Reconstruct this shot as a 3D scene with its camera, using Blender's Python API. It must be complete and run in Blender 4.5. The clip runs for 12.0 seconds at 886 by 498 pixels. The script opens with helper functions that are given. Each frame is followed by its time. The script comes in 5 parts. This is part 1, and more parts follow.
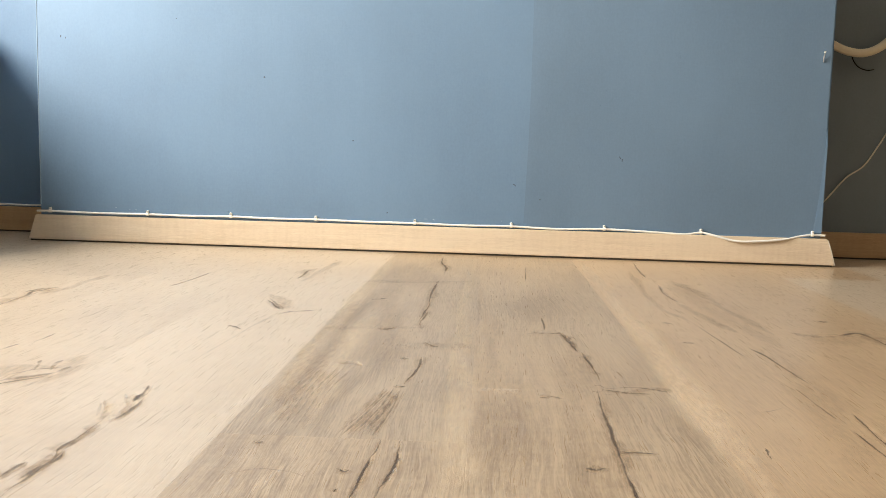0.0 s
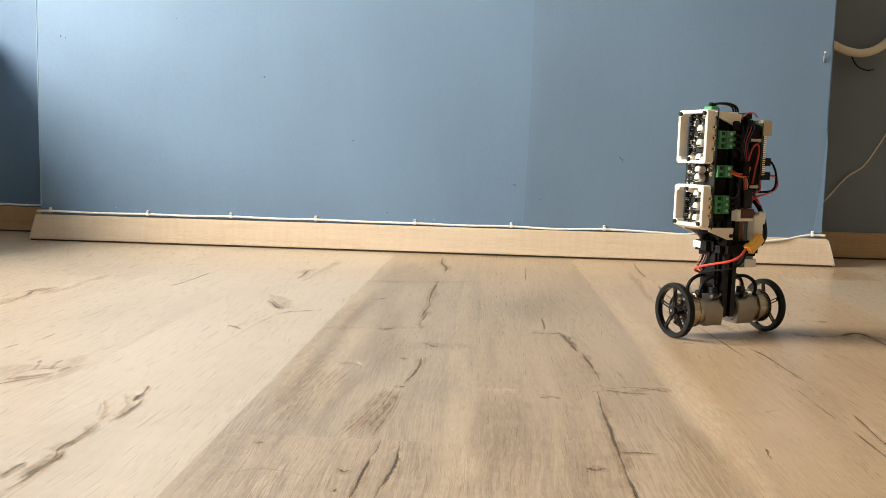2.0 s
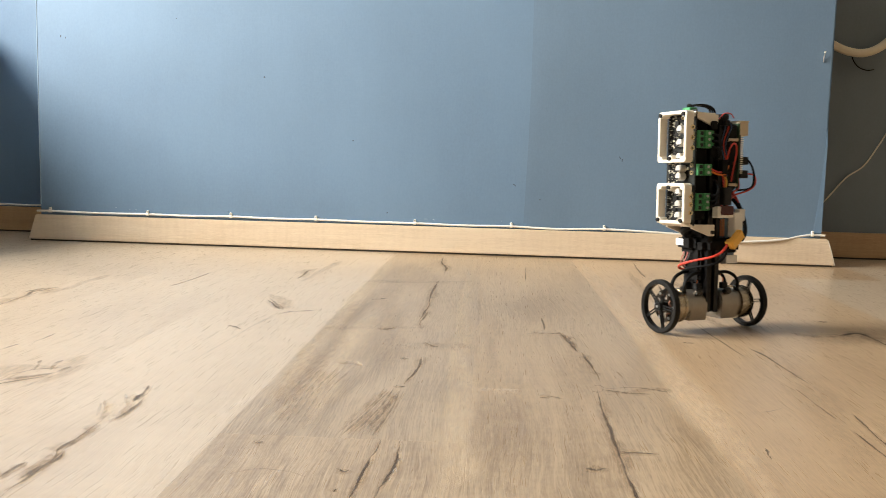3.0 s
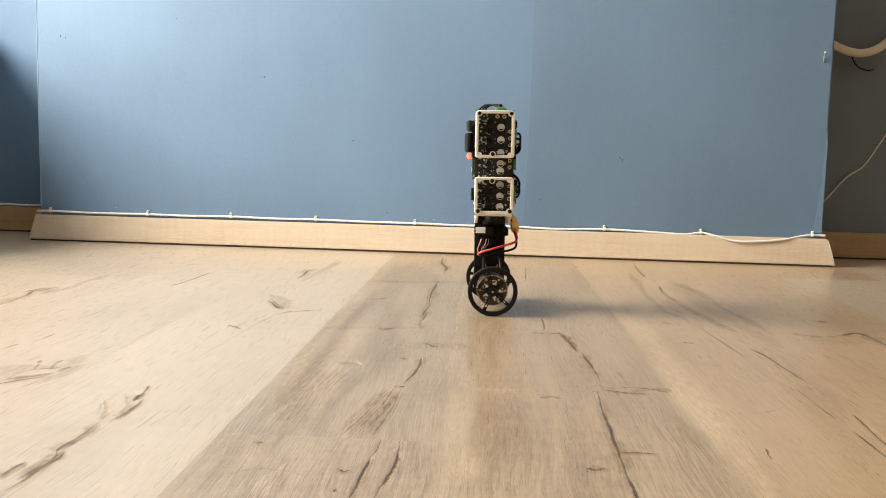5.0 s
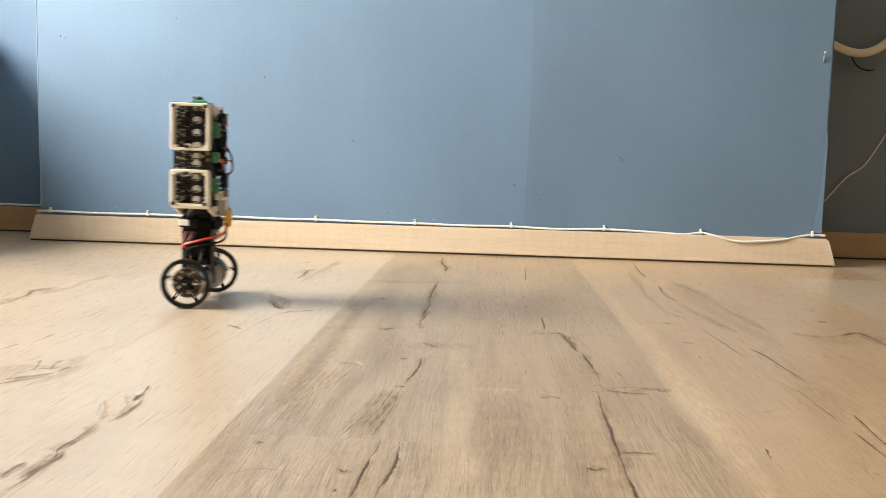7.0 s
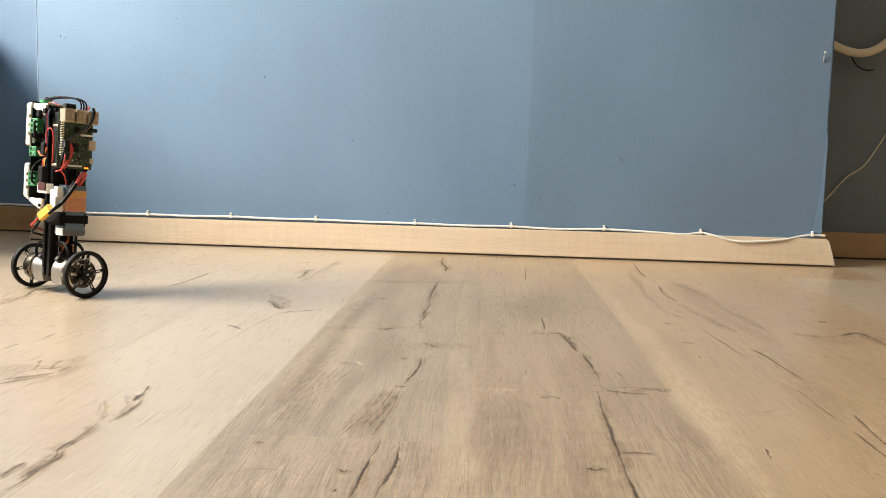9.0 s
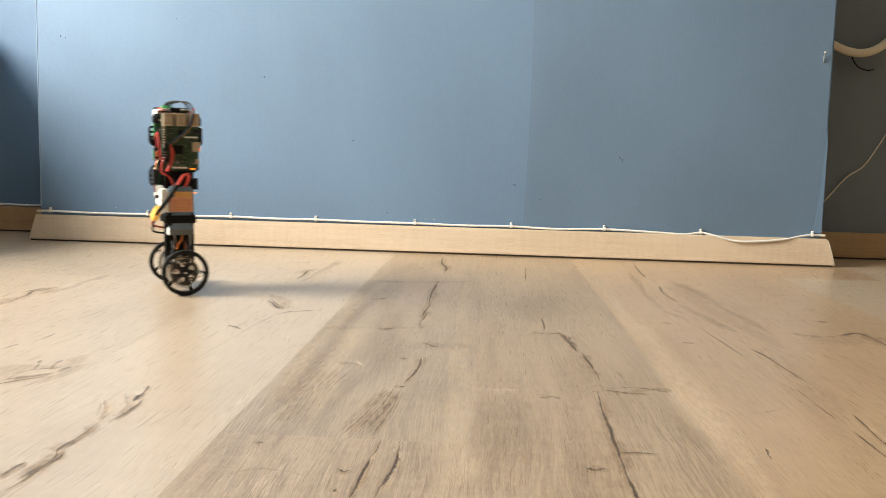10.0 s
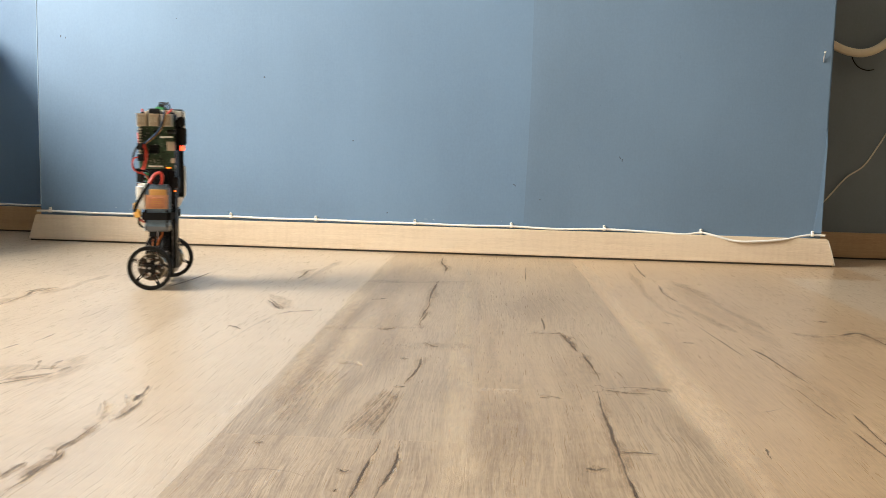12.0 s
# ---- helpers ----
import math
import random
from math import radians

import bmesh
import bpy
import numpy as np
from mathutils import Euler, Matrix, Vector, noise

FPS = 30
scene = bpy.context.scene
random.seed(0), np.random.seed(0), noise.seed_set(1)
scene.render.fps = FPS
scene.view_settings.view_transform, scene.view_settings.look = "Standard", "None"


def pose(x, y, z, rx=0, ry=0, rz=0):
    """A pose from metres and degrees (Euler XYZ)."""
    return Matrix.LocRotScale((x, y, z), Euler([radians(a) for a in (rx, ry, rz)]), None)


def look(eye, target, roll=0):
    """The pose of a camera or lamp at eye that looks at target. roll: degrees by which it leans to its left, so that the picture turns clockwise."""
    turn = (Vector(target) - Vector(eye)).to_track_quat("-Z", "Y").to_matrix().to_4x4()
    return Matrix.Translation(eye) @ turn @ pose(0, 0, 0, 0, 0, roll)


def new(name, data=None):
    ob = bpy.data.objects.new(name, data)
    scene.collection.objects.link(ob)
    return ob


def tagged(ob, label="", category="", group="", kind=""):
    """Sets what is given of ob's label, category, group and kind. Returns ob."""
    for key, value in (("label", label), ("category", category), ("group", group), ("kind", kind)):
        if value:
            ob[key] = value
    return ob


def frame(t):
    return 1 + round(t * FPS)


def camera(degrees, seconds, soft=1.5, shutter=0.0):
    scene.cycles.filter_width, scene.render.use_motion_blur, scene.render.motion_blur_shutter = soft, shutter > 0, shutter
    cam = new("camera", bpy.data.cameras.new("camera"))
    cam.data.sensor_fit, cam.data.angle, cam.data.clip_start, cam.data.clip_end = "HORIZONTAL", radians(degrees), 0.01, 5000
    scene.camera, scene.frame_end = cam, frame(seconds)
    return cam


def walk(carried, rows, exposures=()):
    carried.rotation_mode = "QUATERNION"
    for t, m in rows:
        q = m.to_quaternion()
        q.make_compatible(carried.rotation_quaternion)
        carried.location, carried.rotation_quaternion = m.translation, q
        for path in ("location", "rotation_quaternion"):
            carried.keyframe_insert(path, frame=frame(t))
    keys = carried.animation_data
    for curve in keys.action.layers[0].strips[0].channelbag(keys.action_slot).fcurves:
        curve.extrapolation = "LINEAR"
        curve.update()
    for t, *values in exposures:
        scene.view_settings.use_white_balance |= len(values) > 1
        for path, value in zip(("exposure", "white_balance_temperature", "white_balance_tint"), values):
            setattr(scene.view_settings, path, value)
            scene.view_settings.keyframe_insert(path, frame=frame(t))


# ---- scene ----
# A low camera stands on a laminate floor before a blue chimney breast; a two-wheeled balancing robot drives about.

from mathutils import Quaternion

# camera: stands still
cam = camera(53.73, 12.0, soft=0.8, shutter=0.5)
EYE = (0.0, 0.0, 0.2237)
VIEW = look(EYE, (EYE[0] - 0.05054, EYE[1] + 0.99294, EYE[2] - 0.1073), 1.43)
walk(cam, [(0.0, VIEW), (12.0, VIEW)], exposures=[(0.0, 0.01), (1.5, 0.0), (2.5, -0.02), (3.0, -0.02), (5.5, 0.04), (6.5, 0.04), (9.0, -0.04), (11.0, -0.03), (12.0, -0.02)])

# world, sun and the window's daylight
world = bpy.data.worlds.new("world")
scene.world = world
world.use_nodes = True
wn, wl = world.node_tree.nodes, world.node_tree.links
sky = wn.new("ShaderNodeTexSky")
sky.sky_type = "NISHITA"
sky.sun_disc = False
sky.sun_elevation = radians(38)
sky.sun_rotation = radians(100)
wl.new(sky.outputs["Color"], wn["Background"].inputs["Color"])
wn["Background"].inputs["Strength"].default_value = 0.1

sun = new("sun", bpy.data.lights.new("sun", "SUN"))
sun.data.energy = 1.0
sun.data.angle = radians(10)
sun.data.color = (1.0, 0.95, 0.88)
sun.matrix_basis = look((4, -1, 4), (0, 0, 0))

WIN_Y0, WIN_Y1, WIN_Z0, WIN_Z1 = 0.42, 1.64, 0.72, 1.95
WALL_W = -1.80                  # inner face of the window wall
daylight = new("window_daylight", bpy.data.lights.new("window_daylight", "AREA"))
daylight.data.shape = "RECTANGLE"
daylight.data.size = WIN_Z1 - WIN_Z0 - 0.1
daylight.data.size_y = WIN_Y1 - WIN_Y0 - 0.1
daylight.data.energy = 235
daylight.data.color = (1.0, 0.95, 0.855)
daylight.matrix_basis = look((WALL_W - 0.34, (WIN_Y0 + WIN_Y1) / 2, (WIN_Z0 + WIN_Z1) / 2), (0.0, (WIN_Y0 + WIN_Y1) / 2, (WIN_Z0 + WIN_Z1) / 2))


# ---- materials ----
def material(name, color, rough=0.5, metal=0.0, spread=0.0, scale=20.0, bump=0.0, bump_scale=60.0, coat=0.0, stretch=(1, 1, 1), spec=0.5):
    """A surface with broad and fine variation of its colour, and a fine relief."""
    m = bpy.data.materials.new(name)
    m.use_nodes = True
    n, l = m.node_tree.nodes, m.node_tree.links
    b = n["Principled BSDF"]
    b.inputs["Roughness"].default_value = rough
    b.inputs["Metallic"].default_value = metal
    b.inputs["Coat Weight"].default_value = coat
    b.inputs["Specular IOR Level"].default_value = spec
    b.inputs["Base Color"].default_value = (*color, 1)
    tc = n.new("ShaderNodeTexCoord")
    mp = n.new("ShaderNodeMapping")
    mp.inputs["Scale"].default_value = stretch
    l.new(tc.outputs["Object"], mp.inputs["Vector"])
    if spread:
        big, fine = n.new("ShaderNodeTexNoise"), n.new("ShaderNodeTexNoise")
        big.inputs["Scale"].default_value, fine.inputs["Scale"].default_value = scale, scale * 11
        big.inputs["Detail"].default_value = fine.inputs["Detail"].default_value = 4
        for t in (big, fine):
            l.new(mp.outputs["Vector"], t.inputs["Vector"])
        add = n.new("ShaderNodeMath")
        add.operation = "MULTIPLY_ADD"
        add.inputs[1].default_value = 0.5
        l.new(fine.outputs["Fac"], add.inputs[0])
        l.new(big.outputs["Fac"], add.inputs[2])
        ramp = n.new("ShaderNodeMapRange")
        ramp.inputs["From Min"].default_value, ramp.inputs["From Max"].default_value = 0.45, 1.05
        ramp.inputs["To Min"].default_value, ramp.inputs["To Max"].default_value = 1 - spread, 1 + spread
        l.new(add.outputs["Value"], ramp.inputs["Value"])
        mul = n.new("ShaderNodeVectorMath")
        mul.operation = "SCALE"
        mul.inputs[0].default_value = color
        l.new(ramp.outputs["Result"], mul.inputs["Scale"])
        l.new(mul.outputs["Vector"], b.inputs["Base Color"])
        rr = n.new("ShaderNodeMapRange")
        rr.inputs["To Min"].default_value, rr.inputs["To Max"].default_value = max(0.02, rough - 0.12), min(1, rough + 0.12)
        l.new(fine.outputs["Fac"], rr.inputs["Value"])
        l.new(rr.outputs["Result"], b.inputs["Roughness"])
    if bump:
        t = n.new("ShaderNodeTexNoise")
        t.inputs["Scale"].default_value = bump_scale
        t.inputs["Detail"].default_value = 5
        l.new(mp.outputs["Vector"], t.inputs["Vector"])
        bp = n.new("ShaderNodeBump")
        bp.inputs["Strength"].default_value = bump
        bp.inputs["Distance"].default_value = 0.002
        l.new(t.outputs["Fac"], bp.inputs["Height"])
        l.new(bp.outputs["Normal"], b.inputs["Normal"])
    return m


def glow(name, color, strength):
    m = bpy.data.materials.new(name)
    m.use_nodes = True
    b = m.node_tree.nodes["Principled BSDF"]
    b.inputs["Base Color"].default_value = (*color, 1)
    b.inputs["Emission Color"].default_value = (*color, 1)
    b.inputs["Emission Strength"].default_value = strength
    return m


def wallpaper(name, color):
    """Painted woven wallpaper: a fine linen weave, faint vertical brush marks, broad blotches, shallow wrinkles."""
    m = bpy.data.materials.new(name)
    m.use_nodes = True
    n, l = m.node_tree.nodes, m.node_tree.links
    b = n["Principled BSDF"]
    b.inputs["Roughness"].default_value = 0.62
    tc = n.new("ShaderNodeTexCoord")

    def tex(scale, stretch, detail):
        mp = n.new("ShaderNodeMapping")
        mp.inputs["Scale"].default_value = stretch
        t = n.new("ShaderNodeTexNoise")
        t.inputs["Scale"].default_value, t.inputs["Detail"].default_value = scale, detail
        l.new(tc.outputs["Object"], mp.inputs["Vector"])
        l.new(mp.outputs["Vector"], t.inputs["Vector"])
        return t.outputs["Fac"]

    warp, weft = tex(330, (1, 1, 0.10), 3), tex(330, (0.2, 1, 1), 3)
    brush, blotch, speck = tex(38, (1, 1, 0.16), 5), tex(3.6, (1, 1, 0.7), 6), tex(260, (1, 1, 0.7), 3)

    def mix(x, y, w):
        a = n.new("ShaderNodeMath")
        a.operation = "MULTIPLY_ADD"
        a.inputs[1].default_value = w
        l.new(y, a.inputs[0])
        l.new(x, a.inputs[2])
        return a.outputs["Value"]

    weave = mix(warp, weft, 1.0)
    tone = mix(mix(mix(blotch, brush, 0.16), weave, 0.08), speck, 0.30)
    ramp = n.new("ShaderNodeMapRange")
    ramp.inputs["From Min"].default_value, ramp.inputs["From Max"].default_value = 0.6, 1.2
    ramp.inputs["To Min"].default_value, ramp.inputs["To Max"].default_value = 0.87, 1.13
    l.new(tone, ramp.inputs["Value"])
    mul = n.new("ShaderNodeVectorMath")
    mul.operation = "SCALE"
    mul.inputs[0].default_value = color
    l.new(ramp.outputs["Result"], mul.inputs["Scale"])
    l.new(mul.outputs["Vector"], b.inputs["Base Color"])
    wrinkle = tex(7, (1, 1, 0.22), 2)
    h = mix(mix(mix(weave, brush, 0.6), speck, 1.0), wrinkle, 14.0)
    bp = n.new("ShaderNodeBump")
    bp.inputs["Strength"].default_value, bp.inputs["Distance"].default_value = 0.17, 0.0008
    l.new(h, bp.inputs["Height"])
    l.new(bp.outputs["Normal"], b.inputs["Normal"])
    return m


def oak(name, pale, dark, rough, streak=1.0, along=1, relief=0.23, coat=0.48):
    """Brushed oak with grain along one axis (0 x, 1 y): fibres, broad grey streaks, pores; each board starts elsewhere in the pattern."""
    m = bpy.data.materials.new(name)
    m.use_nodes = True
    n, l = m.node_tree.nodes, m.node_tree.links
    b = n["Principled BSDF"]
    b.inputs["Coat Weight"].default_value, b.inputs["Coat Roughness"].default_value = coat, 0.28
    tc, oi = n.new("ShaderNodeTexCoord"), n.new("ShaderNodeObjectInfo")
    off = n.new("ShaderNodeVectorMath")
    off.operation = "MULTIPLY_ADD"
    off.inputs[1].default_value = (7.3, 3.1, 1.7)
    l.new(oi.outputs["Random"], off.inputs[0])
    l.new(tc.outputs["Object"], off.inputs[2])

    def tex(scale, thin, detail, distort=0.0):
        mp = n.new("ShaderNodeMapping")
        st = [1.0, 1.0, 1.0]
        st[along] = thin
        mp.inputs["Scale"].default_value = st
        t = n.new("ShaderNodeTexNoise")
        t.inputs["Scale"].default_value, t.inputs["Detail"].default_value, t.inputs["Distortion"].default_value = scale, detail, distort
        l.new(off.outputs["Vector"], mp.inputs["Vector"])
        l.new(mp.outputs["Vector"], t.inputs["Vector"])
        return t.outputs["Fac"]

    def op(kind, x, y, z=None):
        a = n.new("ShaderNodeMath")
        a.operation = kind
        for k, v in enumerate((x, y, z)):
            if v is None:
                continue
            if isinstance(v, (int, float)):
                a.inputs[k].default_value = v
            else:
                l.new(v, a.inputs[k])
        return a.outputs["Value"]

    def remap(x, a0, a1, b0, b1):
        r = n.new("ShaderNodeMapRange")
        for k, v in (("From Min", a0), ("From Max", a1), ("To Min", b0), ("To Max", b1)):
            r.inputs[k].default_value = v
        l.new(x, r.inputs["Value"])
        return r.outputs["Result"]

    broad, cloud, saw = tex(7, 0.26, 5, 1.4), tex(4.5, 0.6, 5), tex(11, 9.0, 3)
    # the grain drifts sideways in long waves, so that the fibres run in curves
    drift = op("ADD", remap(tex(6.5, 0.55, 2), 0.3, 0.7, -0.006, 0.006), remap(tex(34, 0.30, 3), 0.3, 0.7, -0.0012, 0.0012))
    push = n.new("ShaderNodeCombineXYZ")
    l.new(drift, push.inputs[1 - along])
    bent = n.new("ShaderNodeVectorMath")
    l.new(off.outputs["Vector"], bent.inputs[0])
    l.new(push.outputs["Vector"], bent.inputs[1])
    off = bent
    vein, fibre, pore, lime = tex(120, 0.022, 6, 0.5), tex(700, 0.030, 5, 0.4), tex(900, 0.06, 3), tex(560, 0.028, 4, 0.6)
    patch = remap(tex(5.5, 0.4, 3), 0.40, 0.60, 0.30, 1.0)
    t1 = remap(broad, 0.42, 0.76, 0.0, 0.42 * streak)
    t2 = op("MULTIPLY", remap(fibre, 0.36, 0.66, -0.20 * streak, 0.26 * streak), patch)
    t3 = remap(cloud, 0.3, 0.7, -0.14, 0.16)
    t4 = op("MULTIPLY", remap(pore, 0.52, 0.70, 0.0, 0.34 * streak), patch)
    t5 = remap(vein, 0.40, 0.66, -0.06 * streak, 0.17 * streak)
    t6 = op("ADD", remap(saw, 0.4, 0.7, -0.05, 0.09), op("MULTIPLY", remap(lime, 0.54, 0.66, 0.03 * streak, -0.62 * streak), patch))
    t7 = remap(tex(430, 0.35, 4), 0.36, 0.64, -0.11 * streak, 0.11 * streak)
    fac = op("ADD", op("ADD", op("ADD", t1, t2), op("ADD", t3, t4)), op("ADD", op("ADD", t5, t7), t6))
    fac = op("ADD", fac, op("MULTIPLY_ADD", oi.outputs["Random"], 0.10, 0.0))
    mixc = n.new("ShaderNodeMix")
    mixc.data_type = "RGBA"
    mixc.inputs[6].default_value, mixc.inputs[7].default_value = (*pale, 1), (*dark, 1)
    l.new(fac, mixc.inputs[0])
    l.new(mixc.outputs[2], b.inputs["Base Color"])
    l.new(remap(fibre, 0.3, 0.7, rough - 0.06, rough + 0.12), b.inputs["Roughness"])
    bp = n.new("ShaderNodeBump")
    bp.inputs["Strength"].default_value, bp.inputs["Distance"].default_value = relief, 0.0006
    l.new(op("MULTIPLY_ADD", fibre, 1.0, op("MULTIPLY", pore, -0.8)), bp.inputs["Height"])
    l.new(bp.outputs["Normal"], b.inputs["Normal"])
    return m


def stain_material(name, color, strength, least=0.25):
    """A dark mark in the board's printed surface: it covers where the mesh's 'cover' value is high, broken up by grain."""
    m = bpy.data.materials.new(name)
    m.use_nodes = True
    n, l = m.node_tree.nodes, m.node_tree.links
    b = n["Principled BSDF"]
    b.inputs["Base Color"].default_value = (*color, 1)
    b.inputs["Roughness"].default_value = 0.5
    at, tc, t = n.new("ShaderNodeAttribute"), n.new("ShaderNodeTexCoord"), n.new("ShaderNodeTexNoise")
    at.attribute_name = "cover"
    mp = n.new("ShaderNodeMapping")
    mp.inputs["Scale"].default_value = (1, 0.2, 1)
    t.inputs["Scale"].default_value, t.inputs["Detail"].default_value = 260, 4
    l.new(tc.outputs["Object"], mp.inputs["Vector"])
    l.new(mp.outputs["Vector"], t.inputs["Vector"])
    r = n.new("ShaderNodeMapRange")
    r.inputs["From Min"].default_value, r.inputs["From Max"].default_value = 0.3, 0.62
    r.inputs["To Min"].default_value, r.inputs["To Max"].default_value = least * strength, strength
    l.new(t.outputs["Fac"], r.inputs["Value"])
    a = n.new("ShaderNodeMath")
    a.operation = "MULTIPLY"
    l.new(at.outputs["Fac"], a.inputs[0])
    l.new(r.outputs["Result"], a.inputs[1])
    l.new(a.outputs["Value"], b.inputs["Alpha"])
    return m


M_BLUE = wallpaper("blue_wallpaper", (0.131, 0.209, 0.309))
# Second sheet's own greyer tone, darkened further for light falling off eastward.
M_BLUE_B = wallpaper("blue_second_roll_dimmed", (0.121, 0.186, 0.266))
M_CREAM = wallpaper("cream_wallpaper", (0.36, 0.30, 0.22))
# East recess wall: one even slate, greyer than the blue paper.
M_SLATE = wallpaper("slate_wallpaper", (0.160, 0.190, 0.212))
M_FLOOR = [oak("oak_plank_pale", (0.475, 0.374, 0.268), (0.27, 0.192, 0.12), 0.30, 0.5),
           oak("oak_plank_grey", (0.375, 0.277, 0.178), (0.185, 0.125, 0.072), 0.32, 1.2),
           oak("oak_plank_warm", (0.45, 0.318, 0.193), (0.24, 0.154, 0.086), 0.30, 0.75),
           oak("oak_plank_brown", (0.390, 0.283, 0.176), (0.185, 0.121, 0.067), 0.31, 1.2)]
M_SKIRT = oak("oak_skirting", (0.67, 0.545, 0.40), (0.45, 0.33, 0.22), 0.42, 0.65, along=0, relief=0.12, coat=0.1)
# Skirting oak again, darkened and warmed to carry the recesses' shade.
M_SKIRT_SHADED = oak("oak_skirting_shaded", (0.50, 0.32, 0.17), (0.34, 0.20, 0.095), 0.42, 0.8, along=0, relief=0.12, coat=0.1)
M_EDGE = material("skirting_core", (0.62, 0.55, 0.44), 0.8, spread=0.15, scale=300)
M_UNDERLAY_SHADE = material("underlay_and_gap_shade", (0.06, 0.05, 0.04), 0.9, spread=0.1)
M_CRACK = stain_material("wood_crack", (0.034, 0.022, 0.016), 1.0, 0.6)
M_SMEAR = stain_material("wood_smear", (0.155, 0.100, 0.062), 0.38)
M_KNOT = stain_material("wood_knot", (0.11, 0.074, 0.048), 0.78)
M_WASH = stain_material("wood_grey_band", (0.155, 0.105, 0.068), 0.21)
M_LIGHT = stain_material("wood_pale_band", (0.50, 0.41, 0.30), 0.32, 0.5)
M_PALE = stain_material("wood_chip", (0.70, 0.58, 0.42), 0.9)
M_WHITE = material("white_paint", (0.58, 0.56, 0.52), 0.55, spread=0.04, scale=3, bump=0.1)
M_CABLE = material("white_cable", (0.76, 0.74, 0.69), 0.4, spread=0.06, scale=30)
M_PIPE = material("ivory_pipe", (0.74, 0.63, 0.45), 0.42, spread=0.06, scale=14)
M_STEEL = material("nail_steel", (0.5, 0.5, 0.5), 0.35, 1.0, spread=0.1)
M_CHIP = material("bare_plaster", (0.33, 0.41, 0.48), 0.8, spread=0.1, scale=200)
M_HOLE = material("nail_hole", (0.06, 0.075, 0.10), 0.9, spread=0.2, scale=300)

M_TYRE = material("tyre_rubber", (0.011, 0.0105, 0.010), 0.6, spread=0.25, scale=120, bump=0.15, bump_scale=400, spec=0.15)
M_RIM = material("black_nylon", (0.008, 0.008, 0.008), 0.36, spread=0.2, scale=90, spec=0.25)
M_BLACK = material("anodised_black", (0.007, 0.007, 0.0075), 0.34, spread=0.25, scale=70, spec=0.25)
M_MATTE = material("matte_black", (0.007, 0.0065, 0.0065), 0.75, spread=0.3, scale=160, bump=0.2, bump_scale=500, spec=0.15)
M_SLOT = material("bare_aluminium", (0.62, 0.63, 0.64), 0.35, 1.0, spread=0.1, scale=120)
M_PLATE = material("gear_plate", (0.07, 0.063, 0.056), 0.28, 1.0, spread=0.3, scale=140)
M_MOTOR = material("zinc_motor", (0.35, 0.32, 0.28), 0.40, 0.85, spread=0.12, scale=60)
M_COPPER = material("copper_wire", (0.17, 0.085, 0.055), 0.35, 0.9, spread=0.1, scale=120)
M_FACE = material("motor_face", (0.66, 0.66, 0.66), 0.16, 1.0, spread=0.1, scale=160)
M_GEAR = material("gearbox_steel", (0.46, 0.40, 0.31), 0.24, 1.0, spread=0.14, scale=90)
M_PRINT = material("ivory_print", (0.80, 0.73, 0.61), 0.48, spread=0.05, scale=60, bump=0.12, bump_scale=700, stretch=(0.1, 0.1, 1))
M_PCB = material("black_board", (0.012, 0.014, 0.013), 0.32, spread=0.4, scale=220)
M_PCBG = material("green_board", (0.030, 0.062, 0.031), 0.33, spread=0.4, scale=160)
M_GREEN = material("green_terminal", (0.045, 0.24, 0.085), 0.42, spread=0.12, scale=120)
M_CAP = material("capacitor_can", (0.60, 0.57, 0.52), 0.34, 0.4, spread=0.08, scale=150)
M_IC = material("chip_black", (0.009, 0.009, 0.009), 0.45, spread=0.2, scale=200, spec=0.25)
M_SMD = material("chip_resistor", (0.48, 0.45, 0.36), 0.45, spread=0.35, scale=300)
M_GOLD = material("gold_pad", (0.82, 0.66, 0.38), 0.28, 1.0, spread=0.1, scale=200)
M_TIN = material("tin_shell", (0.56, 0.46, 0.33), 0.36, 0.7, spread=0.03, scale=40)
M_TIN_SHADED = material("tin_shell_shaded", (0.40, 0.32, 0.22), 0.42, 0.6, spread=0.08, scale=120)
M_PIN = material("header_pin", (0.80, 0.70, 0.50), 0.38, 0.7, spread=0.04, scale=90)
M_NYLON = material("white_nylon", (0.80, 0.78, 0.72), 0.45, spread=0.05, scale=90)
M_ORANGE = material("orange_label", (0.64, 0.31, 0.17), 0.4, spread=0.15, scale=90)
M_AMBER = material("amber_label", (0.62, 0.33, 0.10), 0.4, spread=0.1, scale=90)
M_BLUEW = material("blue_shrink", (0.13, 0.19, 0.25), 0.28, spread=0.12, scale=60)
M_GREY = material("clear_shrink", (0.15, 0.155, 0.16), 0.2, spread=0.06, scale=60)
M_YELLOW = material("yellow_connector", (0.90, 0.50, 0.09), 0.42, spread=0.08, scale=90)
M_SALMON = material("salmon_label", (0.58, 0.24, 0.13), 0.4, spread=0.2, scale=120)
M_MAROON = material("maroon_plug", (0.075, 0.02, 0.02), 0.45, spread=0.2, scale=90)
M_RED = material("red_silicone", (0.56, 0.05, 0.03), 0.45, spread=0.08, scale=90)
M_BWIRE = material("black_silicone", (0.006, 0.006, 0.0065), 0.5, spread=0.2, scale=90, spec=0.12)
M_WIREO = material("orange_wire", (0.72, 0.20, 0.03), 0.45, spread=0.08, scale=90)
M_WIREB = material("blue_wire", (0.03, 0.07, 0.14), 0.45, spread=0.1, scale=90)
M_WIREY = material("yellow_wire", (0.70, 0.50, 0.10), 0.45, spread=0.1, scale=90)
M_PINK = material("pink_wire", (0.62, 0.22, 0.20), 0.45, spread=0.08, scale=90)
